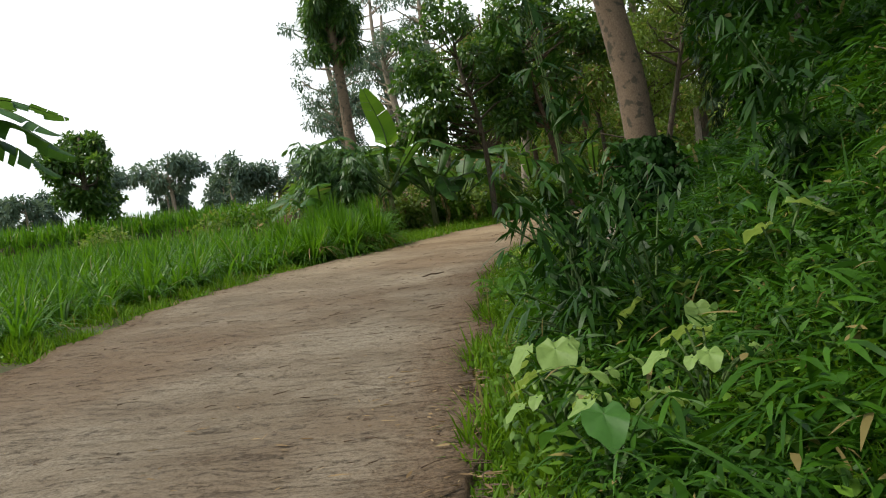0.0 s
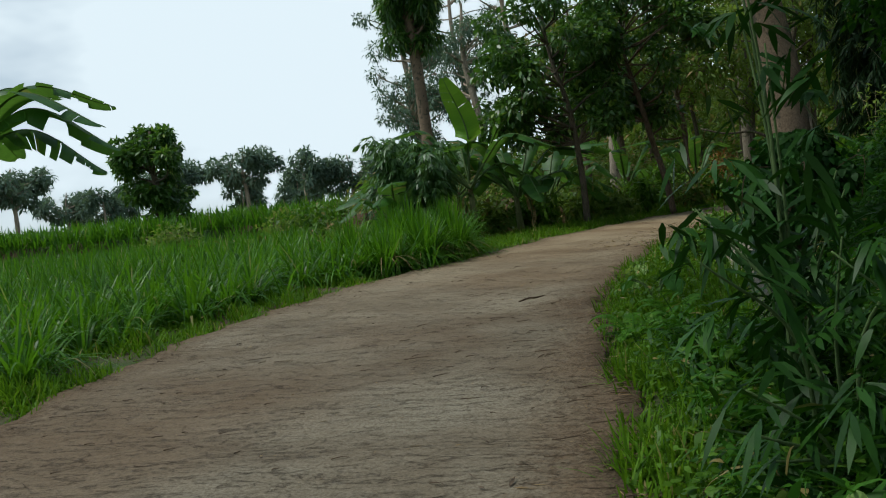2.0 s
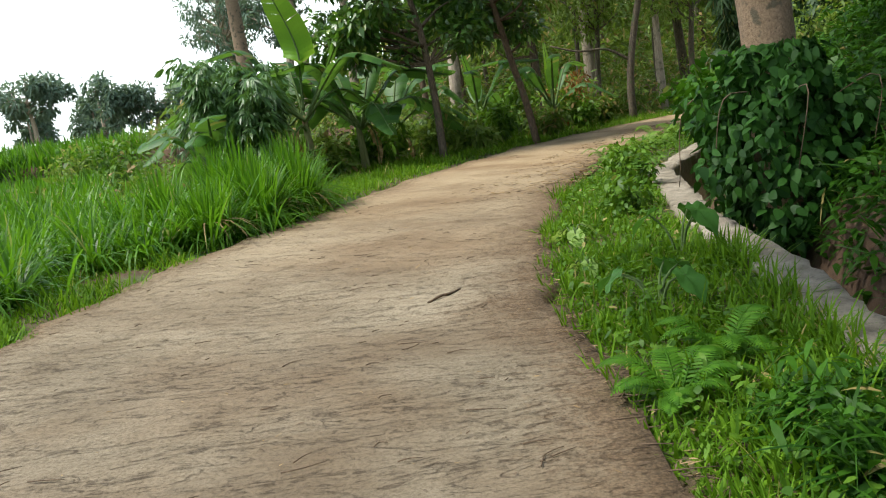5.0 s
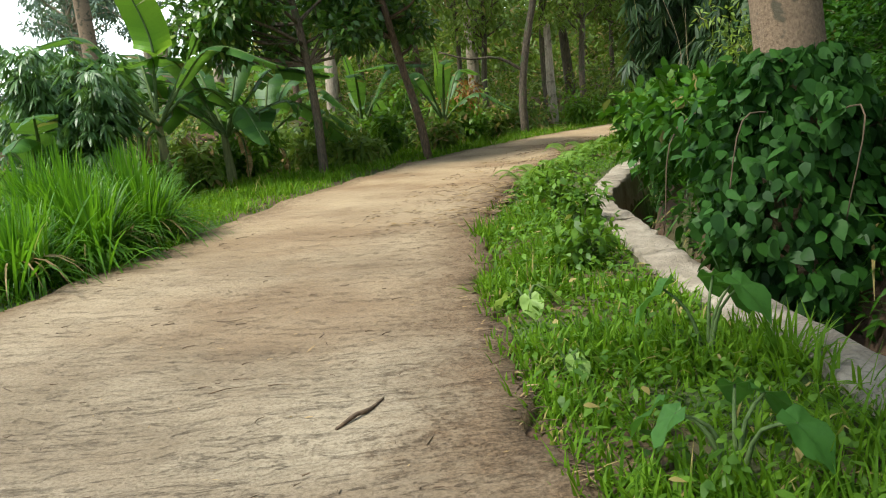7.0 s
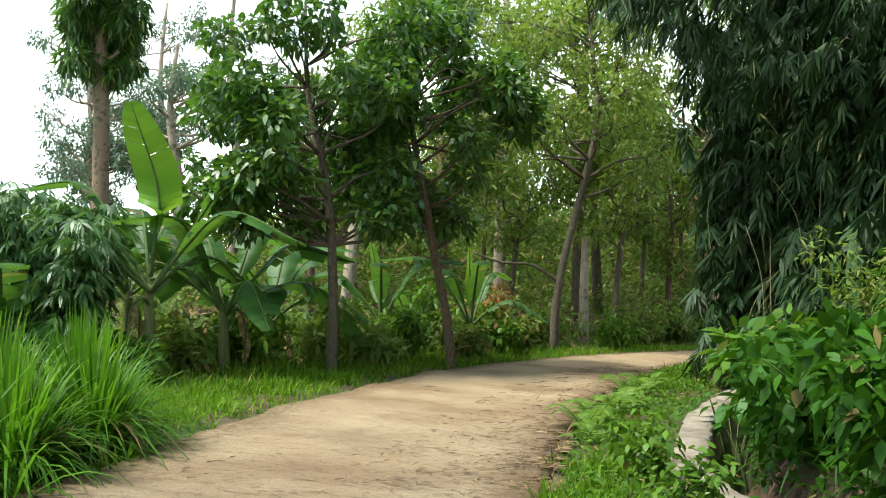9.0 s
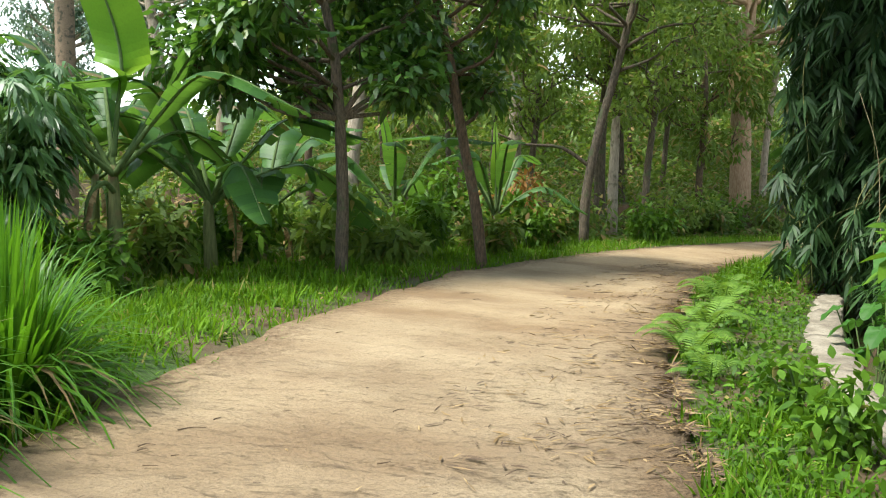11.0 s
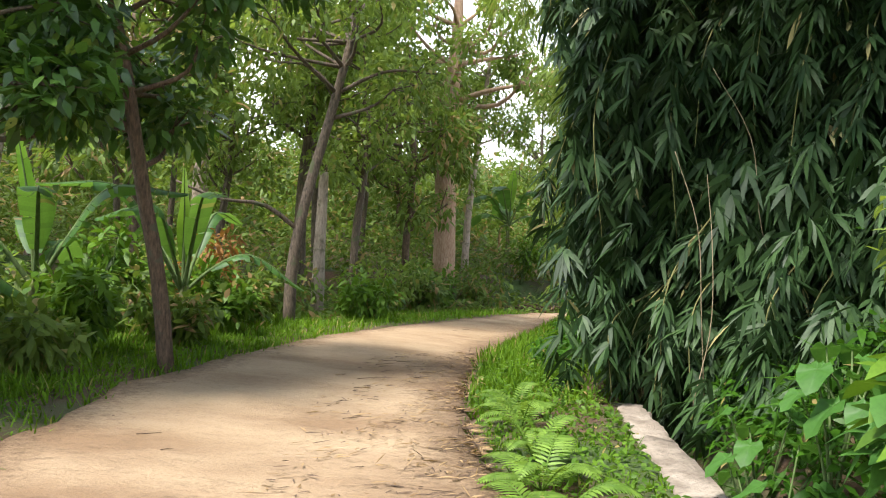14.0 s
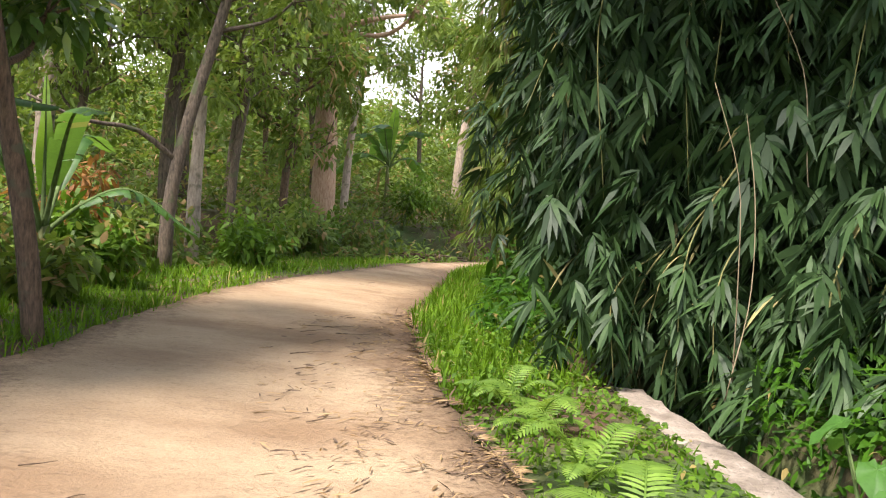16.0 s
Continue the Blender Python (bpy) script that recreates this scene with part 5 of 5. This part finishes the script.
# ---- the wood beyond the bend ----
# named trunks
tree("pale_tree", "stout tree with pale flaking bark beyond the bend", on_land(18.1, 41.5), [(0, 0, -0.3), (-0.05, 0, 2.2), (-0.1, 0, 4.2), (0.2, 0, 8), (0.2, 0, 11)], (0.40, 0.35, 0.3, 0.2, 0.08), BARK_TAN, LIGHT_TREE,
     clouds(22, (0, -0.4, 7.4), (3.2, 3.0, 3.2), 0.9, 71) + [(-0.3, -0.9, 4.5, 0.8), (0.5, -0.8, 5.2, 0.9), (-1.1, -0.5, 5.0, 0.8)], 7500, (0.24, 0.1), scatter=14)
tree("pale_tree", "slim pale-stemmed tree beside a stout one", on_land(19.3, 42.0), [(0, 0, -0.3), (0.1, 0, 2.2), (0.35, 0, 4.2), (0.9, 0, 8)], (0.14, 0.12, 0.1, 0.05), BARK_PALE, LIGHT_TREE,
     clouds(12, (0.8, 0, 6.8), (2.0, 1.8, 2.2), 0.8, 72), 3000, (0.22, 0.09))
tree("broken_tree", "broken pale tree stump standing in the undergrowth", on_land(10.4, 35.8), [(0, 0, -0.3), (0.0, 0, 1.5), (0.05, 0, 3.4)], (0.16, 0.14, 0.11), BARK_PALE, LIGHT_TREE, [(0.2, 0, 3.5, 0.5)], 160, (0.2, 0.08), limbs=0)
tree("pale_tree", "pale leaning trunk in the wood beyond the bend", on_land(26.5, 44.0), [(0, 0, -0.3), (0.1, 0, 2.5), (0.5, 0, 5.2), (0.8, 0, 9)], (0.2, 0.17, 0.12, 0.06), BARK_PALE, LIGHT_TREE,
     clouds(10, (0.6, 0, 8.6), (2.4, 2.4, 2), 0.9, 73), 2400, (0.22, 0.09))
tree("pale_tree", "tall pale trunk rising behind the roadside trees", on_land(3.6, 38.0), [(0, 0, -0.3), (0.2, 0, 3), (1.0, 0, 7.5), (2.1, 0, 11.0), (2.6, 0, 13)], (0.22, 0.2, 0.15, 0.05), BARK_PALE, LIGHT_TREE,
     clouds(14, (1.8, 0, 11), (3, 3, 2.4), 0.9, 74), 3800, (0.22, 0.09), scatter=12)
tree("pale_tree", "tall pale trunk rising behind the roadside trees", on_land(9.8, 42.0), [(0, 0, -0.3), (0.1, 0, 4), (0.2, 0, 9), (0.3, 0, 14)], (0.24, 0.2, 0.15, 0.05), BARK_PALE, LIGHT_TREE,
     clouds(14, (0.2, 0, 11.5), (3, 3, 2.4), 0.9, 75), 3800, (0.22, 0.09), scatter=12)
wood_a = tree("wood_tree", "leafy light green tree in the wood beyond the lane", on_land(12.0, 37.0), [(0, 0, -0.3), (0.1, 0.1, 2.0), (0.3, 0, 4.2), (0.2, 0.2, 7.0)], (0.12, 0.1, 0.08, 0.03), BARK_DARK, LIGHT_TREE,
              clouds(20, (0.2, 0.1, 5.8), (2.2, 2.2, 2.6), 0.75, 80), 3600, (0.2, 0.085), "wood trees", scatter=26)
wood_b = tree("wood_tree", "leafy dark green tree in the wood beyond the lane", on_land(6.2, 35.5), [(0, 0, -0.3), (-0.1, 0.1, 2.2), (-0.3, 0, 4.5), (-0.1, 0.2, 8.0)], (0.13, 0.11, 0.08, 0.03), BARK_RED, UNDERGROWTH,
              clouds(22, (-0.2, 0.1, 5.6), (2.4, 2.4, 3.0), 0.75, 81), 3800, (0.24, 0.1), "wood trees", scatter=26)
for i, (wx, wy) in enumerate(((9.0, 38.5), (15.5, 39.8), (21.5, 46.5), (14.8, 45.5), (11.0, 48.0), (5.0, 44.5), (18.5, 50.5), (25.0, 50.0), (30.5, 47.5), (34, 43.5), (28.0, 55.0),
                              (22.0, 57.0), (15.0, 56.0), (8.0, 54.0), (36.5, 50.0), (32.0, 58.0), (40.0, 45.5), (24.0, 40.8), (5.0, 60.0), (39.0, 57.0), (46.0, 50.0), (3.0, 41.0), (8.5, 45.0), (13.0, 52.0), (17.5, 46.0), (22.5, 51.0), (27.5, 47.0), (33, 52.0), (10.5, 58.0), (16.5, 60.0), (23.0, 60.5), (30.0, 52.5), (7.0, 49.5), (43.0, 53.0), (20.0, 55.0),)):
    if i % 4 != 3:
        copy_thing(wood_b if i % 2 else wood_a, pose(*on_land(wx, wy), 0, 0, i * 73))
for wx, wy, s_, a_ in ((11.8, 39.4, 1.6, 40), (14.2, 43.0, 1.8, 160)):
    copy_thing(wood_a, pose(*on_land(wx, wy), 0, 0, a_) @ Matrix.Scale(s_, 4))
for i, (sx, sy, w, h_) in enumerate(((10.5, 33.9, 0.8, 0.9), (12.6, 36.2, 1.0, 1.3), (15.5, 38.2, 1.0, 1.4), (18.0, 39.5, 1.2, 1.6), (21.0, 41.0, 1.3, 1.8), (24.5, 42.2, 1.4, 1.8), (27.0, 41.8, 1.4, 2.0), (9.0, 35.5, 1.2, 1.6), (4.0, 32.5, 1.0, 1.4),
                                    (6.5, 33.5, 1.0, 1.6), (0.5, 30.5, 0.9, 1.2), (-1.5, 33.5, 1.2, 1.8), (31.0, 42.5, 1.6, 2.2), (2.6, 30.5, 0.8, 1.1), (-6.5, 31.0, 1.2, 1.6), (-0.9, 25.6, 0.6, 0.9), (0.2, 27.2, 0.7, 1.0), (1.9, 27.6, 0.7, 1.1), (3.4, 28.4, 0.6, 1.0), (4.6, 29.1, 0.6, 0.9), (6.0, 30.7, 0.6, 1.0), (2.4, 26.9, 0.45, 0.6), (-2.2, 24.9, 0.6, 0.9), (7.2, 32.4, 0.6, 0.9), (-1.6, 23.9, 0.5, 0.7), (1.2, 29.6, 0.9, 1.5), (4.4, 31.2, 0.9, 1.6), (13.9, 36.9, 0.8, 1.0))):
    shrub(on_land(sx, sy), (w, w, h_), "leafy green shrub in the undergrowth of the wood", (HERB, LIGHT_TREE, HERB, UNDERGROWTH)[i % 4], 640, (0.2, 0.085), "wood shrubs")
# a bush with rusty leaves, and a heap of cut branches by the bend
shrub(on_land(6.2, 31.6), (0.7, 0.6, 1.5), "bush with rusty orange dying leaves", RUST_LEAF, 420, (0.22, 0.06), "rusty bushes", stems=5)
p = thing("branch_heap", "heap of cut brown branches beside the lane's bend", "branches", on_land(20.3, 39.4))
for i in range(26):
    so = Soup()
    a = rng.uniform(0, 3.14)
    d = np.array([np.cos(a), np.sin(a) * 0.6, 0]) * rng.uniform(0.5, 1.3)
    c = np.array([rng.normal() * 0.5, rng.normal() * 0.3, rng.uniform(0.03, 0.45)])
    tube(so, curve([tuple(c - d), tuple(c + np.array([0, 0, 0.08])), tuple(c + d)], 6), [0.035, 0.015], 5, 0.05)
    part("branch", so, TWIG, p)

# ---- litter on the lane ----


def on_road(n, y0, y1, side_pull):
    y = rng.uniform(y0, y1, n)
    f = rng.uniform(0, 1, n)
    f = 1 - 0.45 * f ** side_pull if side_pull > 1 else f
    l, r = x_left(y), x_right(y)
    x = l + (r - l) * np.clip(f, 0.01, 1.02)
    return x, y, road_z(x, y)


def litter():
    so = Soup()
    dark = Soup()
    for n, y0, y1, pull, L, W in ((420, 2, 18, 1, 0.04, 0.007), (1000, 2, 15, 7, 0.065, 0.009), (320, 4.0, 6.6, 5, 0.10, 0.014), (5200, 17.5, 28, 4.5, 0.115, 0.012), (2600, 17.5, 28, 9, 0.13, 0.013), (30, 18, 34, 1, 0.05, 0.01)):
        x, y, z = on_road(n, y0, y1, pull)
        k = (wobble(x * 2.1, y * 2.4, 2.2) > -0.15) | (pull == 1)
        x, y, z = x[k], y[k], z[k]
        m = len(x)
        way = np.stack([rng.normal(size=m), rng.normal(size=m) * 0.7, rng.uniform(-0.02, 0.13, m)], 1)
        odd = rng.random(m) < 0.45
        L_, W_ = L * rng.uniform(0.35, 1.3, m), W * rng.uniform(0.5, 1.4, m)
        up = np.array([0, 0, 1.0]) + rand_dirs(m) * 0.3
        pos = np.stack([x, y, z + 0.012], 1)
        for pile, pick in ((so, ~odd), (dark, odd)):
            blades(pile, pos[pick], way[pick], up[pick], L_[pick], W_[pick], 0.05, (0.3, 1.0, 0.7, 0.05), 0.25)
    stuff("rotting_leaves", dark, TWIG, "dark brown rotting leaves strewn along the lane's edge", "litter")
    stuff("leaf_litter", so, DRY_LEAF, "dry bamboo leaves and bits of straw strewn over the lane", "litter")
    so = Soup()
    for n, y0, y1, pull, L in ((190, 2.5, 19, 1, 0.035), (34, 2.5, 19, 1, 0.09), (150, 2.5, 15, 6, 0.10), (110, 17, 28, 7, 0.17), (8, 18, 32, 1, 0.09)):
        x, y, z = on_road(n, y0, y1, pull)
        for i in range(len(x)):
            a = rng.normal() * 0.6
            d = np.array([np.cos(a), np.sin(a), 0]) * L * rng.uniform(0.3, 1.2)
            c = np.array([x[i], y[i], z[i] + 0.012])
            tube(so, curve([tuple(c - d), tuple(c + np.array([rng.normal() * 0.012, rng.normal() * 0.018, 0.002])), tuple(c + d)], 5), [0.0038, 0.0016], 4)
    stuff("twigs", so, TWIG, "thin dark fallen twigs lying on the lane", "twigs")


litter()
p = thing("fallen_stick", "short crooked dark stick lying on the concrete", "stick", (-0.25, 12.6, float(road_z(-0.25, 12.6)) + 0.012))
so = Soup()
tube(so, curve([(-0.14, -0.13, 0), (-0.02, -0.03, 0.02), (0.04, 0.02, 0.012), (0.15, 0.17, 0.01)], 9), [0.009, 0.012, 0.006], 6, 0.1)
part("wood", so, TWIG, p)
